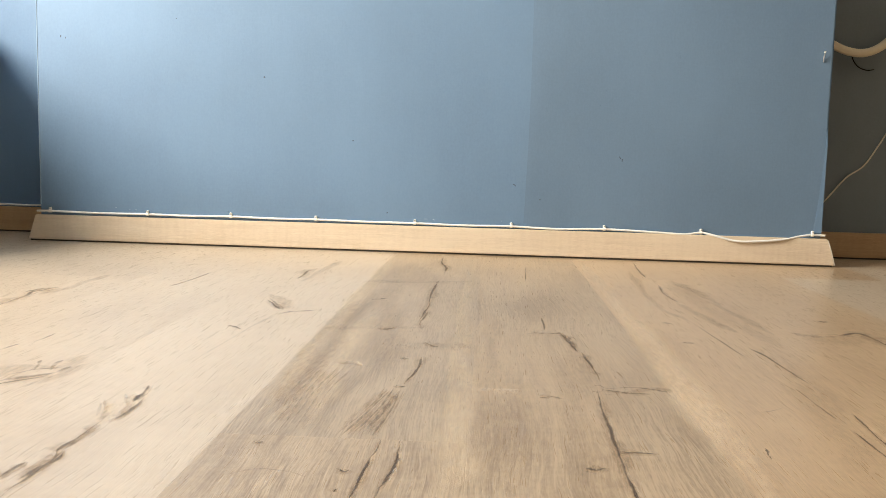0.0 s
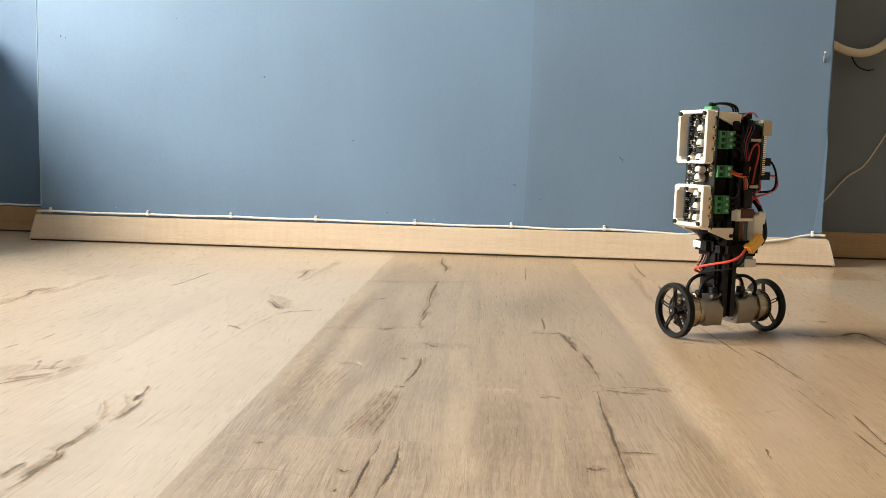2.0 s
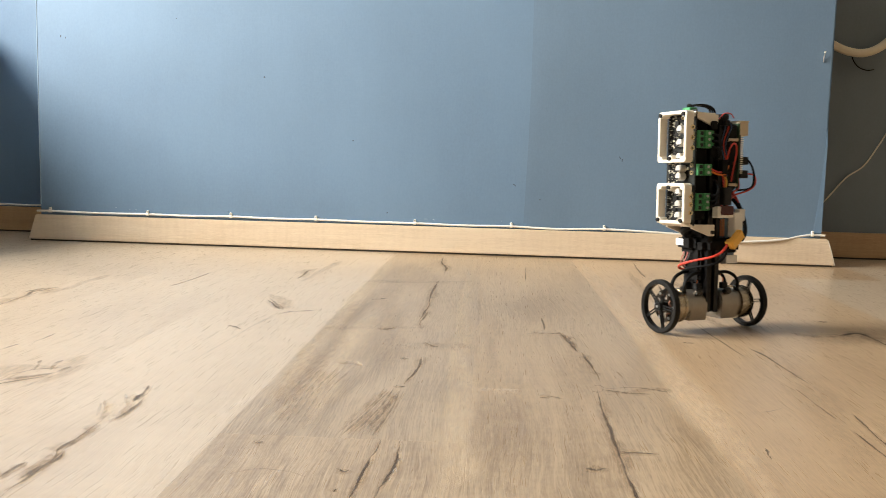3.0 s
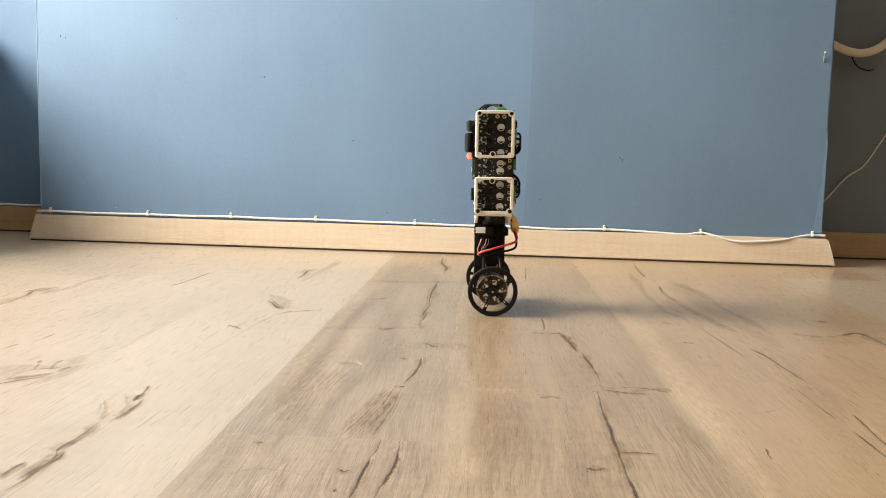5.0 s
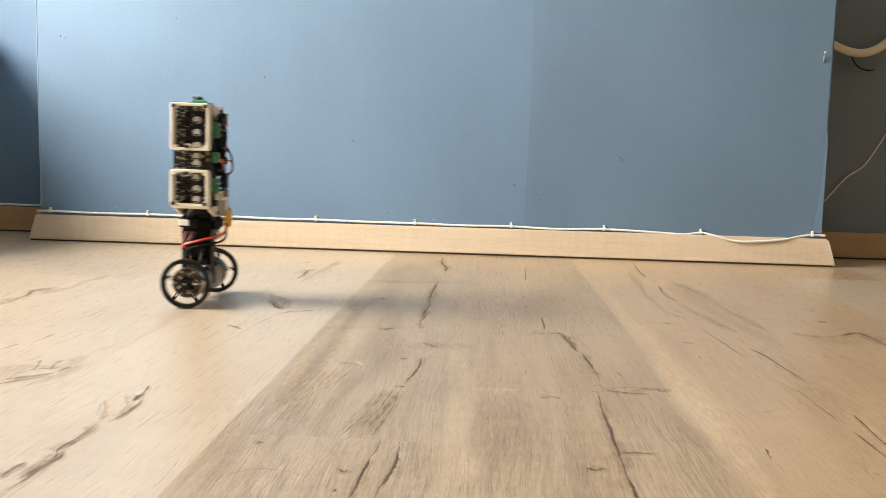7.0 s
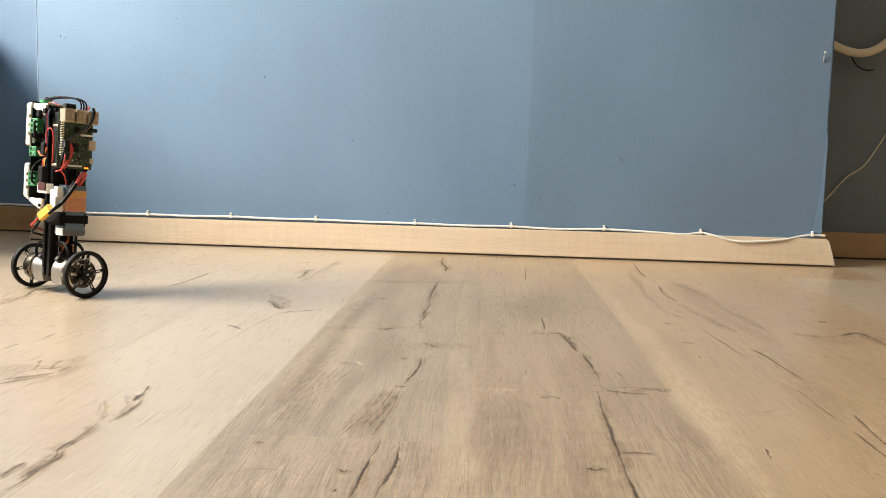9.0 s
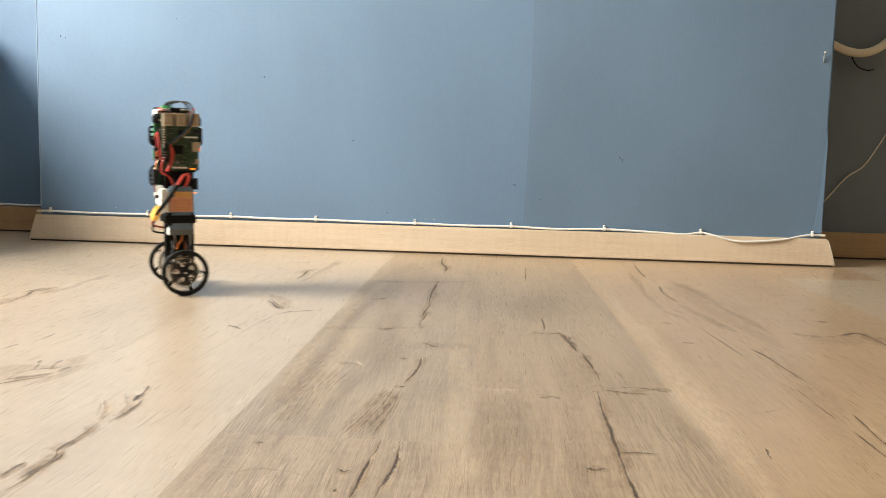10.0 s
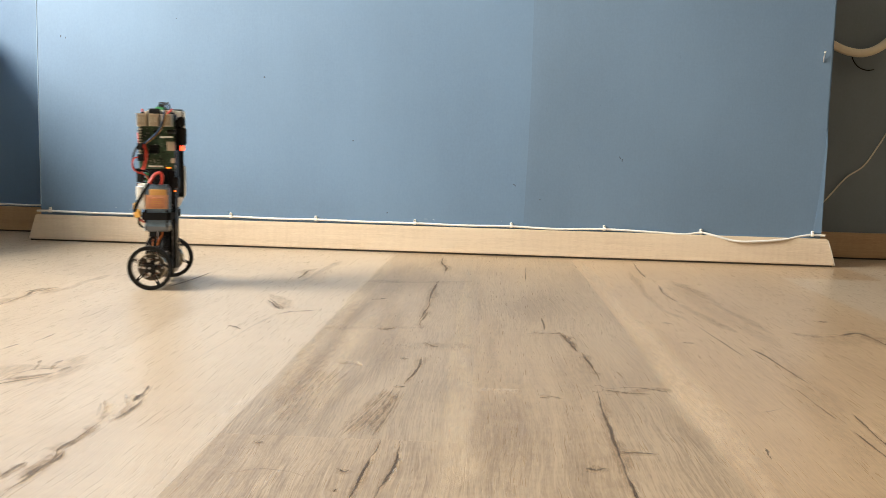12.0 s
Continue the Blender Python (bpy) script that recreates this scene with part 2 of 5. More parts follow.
M_TAN = material("tan_wire", (0.30, 0.16, 0.05), 0.45, spread=0.1, scale=90)
M_TAG = material("white_tag", (0.82, 0.81, 0.78), 0.6, spread=0.05, scale=120)
M_LEDR = glow("red_light", (1.0, 0.055, 0.02), 5.0)
M_LEDO = glow("amber_light", (1.0, 0.17, 0.01), 4.0)


# ---- mesh helpers ----
def part(name, bm, mat, parent=None, label="", smooth=True):
    """Links a bmesh as one mesh object, under a thing or a part."""
    me = bpy.data.meshes.new(name)
    bm.to_mesh(me)
    bm.free()
    me.materials.append(mat)
    if smooth:
        for poly in me.polygons:
            poly.use_smooth = True
        me.set_sharp_from_angle(angle=radians(32))
    ob = new(name, me)
    if parent:
        ob.parent = parent
    if label:
        ob["label"] = label
    return ob


def box(bm, c, s, bevel=0.0, rot=None, seg=1):
    """A box of size s round c, with bevelled edges."""
    made = bmesh.ops.create_cube(bm, size=1.0)["verts"]
    for v in made:
        v.co = Vector((v.co.x * s[0], v.co.y * s[1], v.co.z * s[2]))
    if bevel:
        edges = list({e for v in made for e in v.link_edges})
        made = [v for v in bmesh.ops.bevel(bm, geom=edges, offset=bevel, segments=seg, affect="EDGES", clamp_overlap=True)["verts"]]
        made = list({w for v in made for f in v.link_faces for w in f.verts})
    m = Matrix.Translation(c) @ (rot.to_4x4() if rot else Matrix.Identity(4))
    bmesh.ops.transform(bm, matrix=m, verts=made)
    return bm


def cyl(bm, p0, p1, r0, r1=None, seg=24, bevel=0.0):
    """A rod from p0 to p1, with bevelled rims."""
    p0, p1 = Vector(p0), Vector(p1)
    d = p1 - p0
    rot = d.to_track_quat("Z", "Y").to_matrix().to_4x4()
    r1 = r0 if r1 is None else r1
    made = bmesh.ops.create_cone(bm, cap_ends=True, segments=seg, radius1=r0, radius2=r1, depth=d.length)["verts"]
    if bevel:
        edges = [e for e in {e for v in made for e in v.link_edges} if any(len(f.verts) > 4 for f in e.link_faces)]
        got = bmesh.ops.bevel(bm, geom=edges, offset=bevel, segments=2, affect="EDGES", clamp_overlap=True)["verts"]
        made = list({w for v in got for f in v.link_faces for w in f.verts})
    bmesh.ops.transform(bm, matrix=Matrix.Translation((p0 + p1) / 2) @ rot, verts=made)
    return bm


def lathe(bm, profile, seg=40):
    """A ring solid round the x axis: profile is a closed loop of (x, radius)."""
    rings = [[bm.verts.new((x, r * math.cos(2 * math.pi * k / seg), r * math.sin(2 * math.pi * k / seg))) for x, r in profile] for k in range(seg)]
    for k in range(seg):
        a, b = rings[k], rings[(k + 1) % seg]
        for i in range(len(profile)):
            j = (i + 1) % len(profile)
            bm.faces.new((a[i], a[j], b[j], b[i]))
    bmesh.ops.recalc_face_normals(bm, faces=bm.faces[:])
    return bm


def curve_points(points, steps):
    """A smooth line through points."""
    p = [Vector(q) for q in points]
    p = [p[0] * 2 - p[1], *p, p[-1] * 2 - p[-2]]
    out = []
    for i in range(1, len(p) - 2):
        for k in range(steps):
            t = k / steps
            a, b, c, d = p[i - 1], p[i], p[i + 1], p[i + 2]
            out.append(0.5 * (2 * b + (c - a) * t + (2 * a - 5 * b + 4 * c - d) * t * t + (3 * b - a - 3 * c + d) * t ** 3))
    return out + [p[-2]]


def tube(bm, points, r, seg=8, steps=6):
    """A round cord along a smooth line through points."""
    line = curve_points(points, steps)
    up, rings = Vector((0.31, 0.17, 0.93)), []
    for i, q in enumerate(line):
        d = (line[min(i + 1, len(line) - 1)] - line[max(i - 1, 0)]).normalized()
        side = d.cross(up)
        side = side.normalized() if side.length > 1e-4 else d.orthogonal().normalized()
        up = side.cross(d).normalized()
        rings.append([bm.verts.new(q + r * (side * math.cos(2 * math.pi * k / seg) + up * math.sin(2 * math.pi * k / seg))) for k in range(seg)])
    for a, b in zip(rings, rings[1:]):
        for k in range(seg):
            bm.faces.new((a[k], a[(k + 1) % seg], b[(k + 1) % seg], b[k]))
    bm.faces.new(rings[0][::-1])
    bm.faces.new(rings[-1])
    bmesh.ops.recalc_face_normals(bm, faces=bm.faces[:])
    return bm


def prism(bm, outline, axis, lo, hi):
    """A solid from a flat outline (two coordinates a point), drawn out along an axis from lo to hi."""
    def at(q, w):
        v = list(q)
        v.insert(axis, w)
        return bm.verts.new(v)
    a, b = [at(q, lo) for q in outline], [at(q, hi) for q in outline]
    bm.faces.new(a)
    bm.faces.new(b[::-1])
    for i in range(len(a)):
        j = (i + 1) % len(a)
        bm.faces.new((a[i], b[i], b[j], a[j]))
    bmesh.ops.recalc_face_normals(bm, faces=bm.faces[:])
    return bm


def plain(name, c, s, mat, label="", kind="structure", bevel=0.0, parent=None):
    ob = part(name, box(bmesh.new(), c, s, bevel), mat, parent, smooth=False)
    return tagged(ob, label, "", "", kind) if kind else ob


# ---- the room ----
FRONT = 1.962                   # face of the skirting on the chimney breast
BREAST = FRONT + 0.013          # face of the chimney breast
BACK = 2.16                     # face of the recesses beside it
EAST, SOUTH, TOP = 3.4, -3.0, 2.5
B_L, B_R = -1.052, 0.729

tagged(part("chimney_breast", box(bmesh.new(), ((B_L + B_R) / 2, (BREAST + BACK) / 2 + 0.01, TOP / 2), (B_R - B_L, BACK - BREAST + 0.02, TOP), 0.003, seg=2), M_BLUE),
       "blue painted woven wallpaper on a projecting wall, with small nail holes", "wall", "", "structure")
plain("wall_north_west", ((WALL_W + B_L) / 2 - 0.1, BACK + 0.1, TOP / 2), (B_L - WALL_W + 0.2, 0.2, TOP), M_BLUE, "blue wallpapered recess wall, dim near the floor")
plain("wall_north_east", ((B_R + EAST) / 2 + 0.1, BACK + 0.1, TOP / 2), (EAST - B_R + 0.2, 0.2, TOP), M_SLATE, "slate grey recess wall")
plain("wall_east", (EAST + 0.1, (BACK + SOUTH) / 2, TOP / 2), (0.2, BACK - SOUTH + 0.1, TOP), M_CREAM, "cream wallpapered wall")
plain("wall_south", ((EAST + WALL_W) / 2, SOUTH - 0.1, TOP / 2), (EAST - WALL_W + 0.4, 0.2, TOP), M_CREAM, "cream wallpapered wall")
plain("ceiling", ((EAST + WALL_W) / 2, (BACK + SOUTH) / 2, TOP + 0.05), (EAST - WALL_W + 0.6, BACK - SOUTH + 0.8, 0.1), M_WHITE, "white painted ceiling")


def window_wall():
    """The west wall, with one window through it."""
    bm = bmesh.new()
    y0, y1 = SOUTH, BACK + 0.1
    x = WALL_W - 0.21
    for a, b, c, d in ((y0, WIN_Y0, 0, TOP), (WIN_Y1, y1, 0, TOP), (WIN_Y0, WIN_Y1, 0, WIN_Z0), (WIN_Y0, WIN_Y1, WIN_Z1, TOP)):
        box(bm, (x, (a + b) / 2, (c + d) / 2), (0.42, b - a, d - c))
    tagged(part("wall_west", bm, M_BLUE, smooth=False), "blue wallpapered wall with a window", "wall", "", "structure")
    win = tagged(new("window_1"), "white framed window with daylight behind it", "window", "", "structure")
    ym, zm = (WIN_Y0 + WIN_Y1) / 2, (WIN_Z0 + WIN_Z1) / 2
    fr = bmesh.new()
    for yy in (WIN_Y0 + 0.03, ym, WIN_Y1 - 0.03):
        box(fr, (WALL_W - 0.38, yy, zm), (0.06, 0.06, WIN_Z1 - WIN_Z0), 0.004)
    for zz in (WIN_Z0 + 0.03, WIN_Z1 - 0.03):
        box(fr, (WALL_W - 0.382, ym, zz), (0.056, WIN_Y1 - WIN_Y0 - 0.01, 0.06), 0.004)
    part("window_frame", fr, M_WHITE, win)
    part("window_sill", box(bmesh.new(), (WALL_W - 0.15, ym, WIN_Z0 + 0.004), (0.34, WIN_Y1 - WIN_Y0 - 0.01, 0.03), 0.004), M_WHITE, win)


window_wall()
# Unseen block, added to shade the west recess and the breast's lower left.
plain("wall_west_boxing", ((WALL_W - 1.28) / 2, (1.48 + BACK) / 2, 0.255), (-1.28 - WALL_W - 0.006, BACK - 1.48 - 0.02, 0.51), M_BLUE, "unseen blue block added to shade the recess", bevel=0.004)


# ---- skirting ----
def skirting(name, x0, x1, y, h, flare, label, mat=M_SKIRT):
    """A board whose sawn ends slope outwards to the floor."""
    ob = tagged(new(name), label, "skirting board", "", "structure")
    bm = prism(bmesh.new(), [(x0 - flare, 0.004), (x1 + flare, 0.004), (x1 + flare * 0.35, h * 0.72), (x1, h), (x0, h)], 1, y, y + 0.0125)
    bmesh.ops.bevel(bm, geom=bm.edges[:], offset=0.0012, segments=2, affect="EDGES")
    part("board", bm, mat, ob, smooth=True)
    # Dark strip stands in for the shade in the gap under the board.
    plain("shadow_strip", ((x0 + x1) / 2, y + 0.0075, 0.0035), (x1 - x0 + flare * 1.6, 0.009, 0.006), M_UNDERLAY_SHADE, "", "", parent=ob)
    return ob


skirting("baseboard_breast", -1.058, 0.739, FRONT, 0.0612, 0.018, "pale oak laminate skirting board with raw sawn ends")
skirting("baseboard_west", WALL_W + 0.02, -1.06, BACK - 0.0125, 0.064, 0.0, "oak laminate skirting board under the cable, recess shade in its colour", M_SKIRT_SHADED)
skirting("baseboard_east", 0.733, EAST - 0.01, BACK - 0.0125, 0.063, 0.0, "oak laminate skirting board in the east recess, shade in its colour", M_SKIRT_SHADED)
part("sawn_edge", prism(bmesh.new(), [(0.7565, 0.004), (0.7585, 0.004), (0.7470, 0.043), (0.7412, 0.0582), (0.7395, 0.0582), (0.7450, 0.043)], 1, FRONT - 0.0008, FRONT + 0.011),
     M_EDGE, bpy.data.objects["baseboard_breast"], smooth=False)


# ---- cables, clips, pipe, marks on the walls ----
CLIPS = (-1.026, -0.791, -0.593, -0.394, -0.166, 0.052, 0.2585, 0.470, 0.709)


def wall_cable():
    ob = tagged(new("wall_cable"), "thin white cable clipped along the top of the skirting board", "cable")
    y = BREAST - 0.0045
    pts = [(-1.058, y, 0.0695), (-1.026, y, 0.0700), (-0.91, y, 0.0682), (-0.791, y, 0.0690), (-0.69, y, 0.0682), (-0.593, y, 0.0698), (-0.49, y, 0.0682), (-0.394, y, 0.0690),
           (-0.28, y, 0.0675), (-0.166, y, 0.0675), (-0.06, y, 0.0660), (0.052, y, 0.0672), (0.15, y, 0.0645), (0.2585, y, 0.0674), (0.37, y - 0.002, 0.0642), (0.435, y - 0.004, 0.0620),
           (0.470, y, 0.0664), (0.500, y - 0.008, 0.0610), (0.543, FRONT - 0.004, 0.0512), (0.593, FRONT - 0.004, 0.0525), (0.647, FRONT - 0.002, 0.0582), (0.681, y - 0.004, 0.0652), (0.709, y, 0.0688), (0.736, y, 0.0682)]
    part("cord", tube(bmesh.new(), pts, 0.0023, 8, 5), M_CABLE, ob)


def cable_clip(x, z):
    ob = tagged(new("cable_clip"), "small white plastic cable clip with a nail", "cable clip", "clips along the cable")
    ob.location = (x, BREAST - 0.0045, z)
    bm = lathe(bmesh.new(), [(-0.0028, 0.0026), (0.0028, 0.0026), (0.0028, 0.0038), (-0.0028, 0.0038)], 16)
    box(bm, (0, 0.001, 0.0055), (0.0052, 0.006, 0.0060), 0.0008)
    part("saddle", bm, M_NYLON, ob)
    part("nail", cyl(bmesh.new(), (0, -0.0050, 0.0062), (0, 0.003, 0.0062), 0.0013, seg=10), M_STEEL, ob)
    return ob


wall_cable()
for x, z in zip(CLIPS, (0.070, 0.069, 0.0698, 0.069, 0.0675, 0.0672, 0.0674, 0.0664, 0.0688)):
    cable_clip(x, z)

ob = tagged(new("recess_cable"), "thin white cable lying on the recess skirting board", "cable")
part("cord", tube(bmesh.new(), [(-1.78, BACK - 0.004, 0.0735), (-1.44, BACK - 0.004, 0.0735), (-1.30, BACK - 0.004, 0.0700), (-1.2, BACK - 0.004, 0.0685), (-1.10, BACK - 0.004, 0.0700), (-1.037, BACK - 0.005, 0.0710)], 0.0024), M_CABLE, ob)

ob = tagged(new("wall_pipe"), "ivory flexible pipe sagging along the shaded wall", "pipe")
bm = tube(bmesh.new(), [(0.69, BACK - 0.02, 0.562), (0.745, BACK - 0.022, 0.522), (0.788, BACK - 0.024, 0.495), (0.818, BACK - 0.024, 0.484), (0.848, BACK - 0.024, 0.481), (0.880, BACK - 0.024, 0.491),
                        (0.912, BACK - 0.022, 0.517), (0.95, BACK - 0.02, 0.560), (1.0, BACK - 0.02, 0.64)], 0.0095, 16, 8)
part("hose", bm, M_PIPE, ob)

ob = tagged(new("loose_cable"), "thin grey-white cable hanging slack on the shaded wall", "cable")
part("cord", tube(bmesh.new(), [(0.742, BACK - 0.004, 0.094), (0.768, BACK - 0.004, 0.111), (0.800, BACK - 0.004, 0.145), (0.838, BACK - 0.004, 0.192), (0.877, BACK - 0.004, 0.222), (0.906, BACK - 0.004, 0.268),
                                (0.932, BACK - 0.004, 0.314), (0.975, BACK - 0.004, 0.37), (1.05, BACK - 0.004, 0.43)], 0.0018), material("grey_cable", (0.72, 0.66, 0.55), 0.5, spread=0.08), ob)
ob = tagged(new("black_cord"), "thin black cord curling under the pipe", "cable")
part("cord", tube(bmesh.new(), [(0.832, BACK - 0.004, 0.474), (0.838, BACK - 0.004, 0.462), (0.850, BACK - 0.004, 0.450), (0.868, BACK - 0.004, 0.444), (0.884, BACK - 0.004, 0.446)], 0.0013), M_BWIRE, ob)
ob = tagged(new("wire_end"), "pale stub of cable lying by the recess wall", "cable")
part("cord", tube(bmesh.new(), [(-1.40, 2.10, 0.006), (-1.32, 2.12, 0.0055), (-1.265, 2.125, 0.007), (-1.252, 2.118, 0.006)], 0.005), M_CABLE, ob)


def wall_mark(name, x, z, w, h, mat, label, turn=0.0, deep=0.0012):
    ob = part(name, box(bmesh.new(), (0, 0, 0), (w * 0.75, deep, h * 0.75), min(w, h, deep) * 0.3), mat)
    ob.matrix_basis = pose(x, BREAST - deep * 0.2, z, 0, turn, 0)
    return tagged(ob, label, "wall mark", "marks on the wall", "")


for x, z, w, h, a in ((-0.516, 0.388, 0.004, 0.0045, 20), (-0.311, 0.250, 0.0035, 0.0035, 0), (0.114, 0.129, 0.003, 0.004, 0), (-0.994, 0.472, 0.003, 0.006, 10), (-0.982, 0.469, 0.003, 0.005, -15),
                      (-0.230, 0.089, 0.004, 0.0035, 0), (-0.72, 0.515, 0.003, 0.003, 0), (0.159, 0.57, 0.003, 0.003, 0), (-0.60, 0.08, 0.0025, 0.003, 0)):
    wall_mark("nail_hole", x, z, w, h, M_HOLE, "small dark nail hole in the blue wallpaper", a)
for x, z, w, h, a in ((0.287, 0.226, 0.002, 0.009, -35), (0.292, 0.221, 0.002, 0.008, 20), (0.056, 0.160, 0.012, 0.002, 35)):
    wall_mark("paper_tear", x, z, w, h, M_HOLE if w * h < 2.6e-5 else M_BLUE, "small tear lifted in the wallpaper", a)
for x, z, w, h in ((-0.868, 0.0825, 0.004, 0.0015), (-0.835, 0.0790, 0.0035, 0.0015), (-0.820, 0.0780, 0.006, 0.0012), (-0.142, 0.0775, 0.009, 0.0011), (-0.124, 0.0765, 0.006, 0.0014), (0.030, 0.078, 0.004, 0.001)):
    wall_mark("bare_spot", x, z, w, h, M_CHIP, "bare white spot where the paint has flaked")
for x, z, h, a in ((0.250, 0.372, 0.030, 38), (0.262, 0.352, 0.022, 55), (0.238, 0.340, 0.018, 25), (0.210, 0.212, 0.026, 8), (0.232, 0.196, 0.016, 80), (0.405, 0.452, 0.034, -4), (0.615, 0.270, 0.040, 48), (0.386, 0.480, 0.050, 2), (0.197, 0.205, 0.022, 3), (0.350, 0.300, 0.018, 70), (0.120, 0.330, 0.030, 4)):
    wrinkle = part("paper_wrinkle", tube(bmesh.new(), [(0, 0.0016, -h / 2), (0.0011, 0.0010, -h * 0.15), (-0.0008, 0.0011, h * 0.2), (0.0006, 0.0018, h / 2)], 0.0013, 6, 5), M_BLUE_B if x > 0.09 else M_BLUE)
    wrinkle.matrix_basis = pose(x, BREAST - 0.0002, z, 0, a, 0)
    tagged(wrinkle, "raised wrinkle in the blue wallpaper", "wall mark", "marks on the wall", "")
# Pale strip paints the window light caught along the breast's rounded corner.
tagged(part("worn_corner", box(bmesh.new(), (B_L + 0.0012, BREAST + 0.0012, TOP / 2 + 0.04), (0.0030, 0.0030, TOP - 0.09), 0.0012), material("corner_light", (0.27, 0.35, 0.43), 0.7, spread=0.12, scale=40)),
       "pale strip for light caught on the blue wall's corner", "wallpaper", "", "structure")
ob = tagged(new("wall_nail"), "bent white-headed nail in the wall's edge", "nail")
part("shank", tube(bmesh.new(), [(0.708, BREAST - 0.001, 0.441), (0.707, BREAST - 0.004, 0.449), (0.708, BREAST - 0.006, 0.456), (0.707, BREAST - 0.009, 0.460)], 0.0013), M_STEEL, ob)
part("head", cyl(bmesh.new(), (0.707, BREAST - 0.013, 0.461), (0.707, BREAST - 0.008, 0.461), 0.0019, seg=12, bevel=0.0004), M_CABLE, ob)
tagged(part("paper_sheet", box(bmesh.new(), ((0.086 + B_R - 0.004) / 2, BREAST + 0.0015, TOP / 2 + 0.03), (B_R - 0.004 - 0.086, 0.0036, TOP - 0.07), 0.0002), M_BLUE_B, smooth=False),
       "second sheet of blue wallpaper, its own tone darkened further for light falloff", "wallpaper", "", "structure")
# paper seam and the flap folded round the corner
tagged(part("paper_seam", prism(bmesh.new(), [(0.079, 0.075), (0.100, 0.075), (0.0985, 0.25), (0.0995, 0.40), (0.096, 0.60), (0.0855, 0.60), (0.086, 0.40), (0.084, 0.25)], 1, BREAST - 0.00034, BREAST + 0.004), M_BLUE_B, smooth=False),
       "overlapping seam in the blue wallpaper", "wallpaper", "", "structure")
tagged(part("paper_flap", prism(bmesh.new(), [(0.710, 0.066), (0.7290, 0.066), (0.7292, 0.27), (0.7275, 0.30), (0.7235, 0.22), (0.717, 0.13)], 1, BREAST - 0.0007, BREAST + 0.004), M_BLUE, smooth=False),
       "loose flap of blue wallpaper at the wall's corner", "wallpaper", "", "structure")


# the north side stands a little askew to the boards
ASKEW = Matrix.Translation((-0.15, FRONT, 0)) @ Matrix.Rotation(radians(-1.65), 4, "Z") @ Matrix.Translation((0.15, -FRONT, 0))
SQUARE = ("camera", "sun", "window_daylight", "wall_east", "wall_south", "wall_west", "wall_west_boxing", "ceiling", "window_1")
for ob in list(scene.objects):
    if ob.parent is None and ob.name not in SQUARE:
        ob.matrix_basis = ASKEW @ ob.matrix_basis


# ---- the robot ----
R_WHEEL, TRACK = 0.035, 0.0741
robot = tagged(new("balancing_robot"), "two-wheeled balancing robot with stacked circuit boards, battery and black wheels", "robot")


def wheel(side, label):
    """A black wheel on the x axis: tyre, rim with five double spokes, hub."""
    w = new("wheel")
    w.parent = robot
    tagged(w, label)
    part("tyre", lathe(bmesh.new(), [(-0.0040, 0.0312), (-0.0043, 0.0325), (-0.0040, 0.0342), (-0.0025, 0.035), (0.0025, 0.035), (0.0040, 0.0342), (0.0043, 0.0325), (0.0040, 0.0312)], 64), M_TYRE, w)
    bm = lathe(bmesh.new(), [(-0.0036, 0.0288), (-0.0036, 0.0314), (0.0036, 0.0314), (0.0036, 0.0288)], 64)
    part("rim", bm, M_RIM, w)
    for k in range(5):
        bm = bmesh.new()
        for s in (-1, 1):
            box(bm, (0.0, s * 0.0017, 0.0172), (0.0028, 0.0012, 0.0245), 0.0004)
        for h in (0.0085, 0.0265):
            box(bm, (0.0, 0, h), (0.0022, 0.0030, 0.0050), 0.0003)
        bmesh.ops.rotate(bm, cent=(0, 0, 0), matrix=Matrix.Rotation(2 * math.pi * k / 5, 3, "X"), verts=bm.verts[:])
        part("spoke", bm, M_RIM, w)
    bm = lathe(bmesh.new(), [(-0.005, 0.0016), (-0.005, 0.0056), (0.0042, 0.0062), (0.0042, 0.0016)], 24)
    part("hub", bm, M_RIM, w)
    part("axle", cyl(bmesh.new(), (-0.006, 0, 0), (0.006, 0, 0), 0.0017, seg=12), M_STEEL, w)
    w.location = (side * TRACK, 0, 0)
    return w


wheel_a = wheel(-1, "black spoked wheel on the driver board's side")
wheel_b = wheel(1, "black spoked wheel on the battery's side")


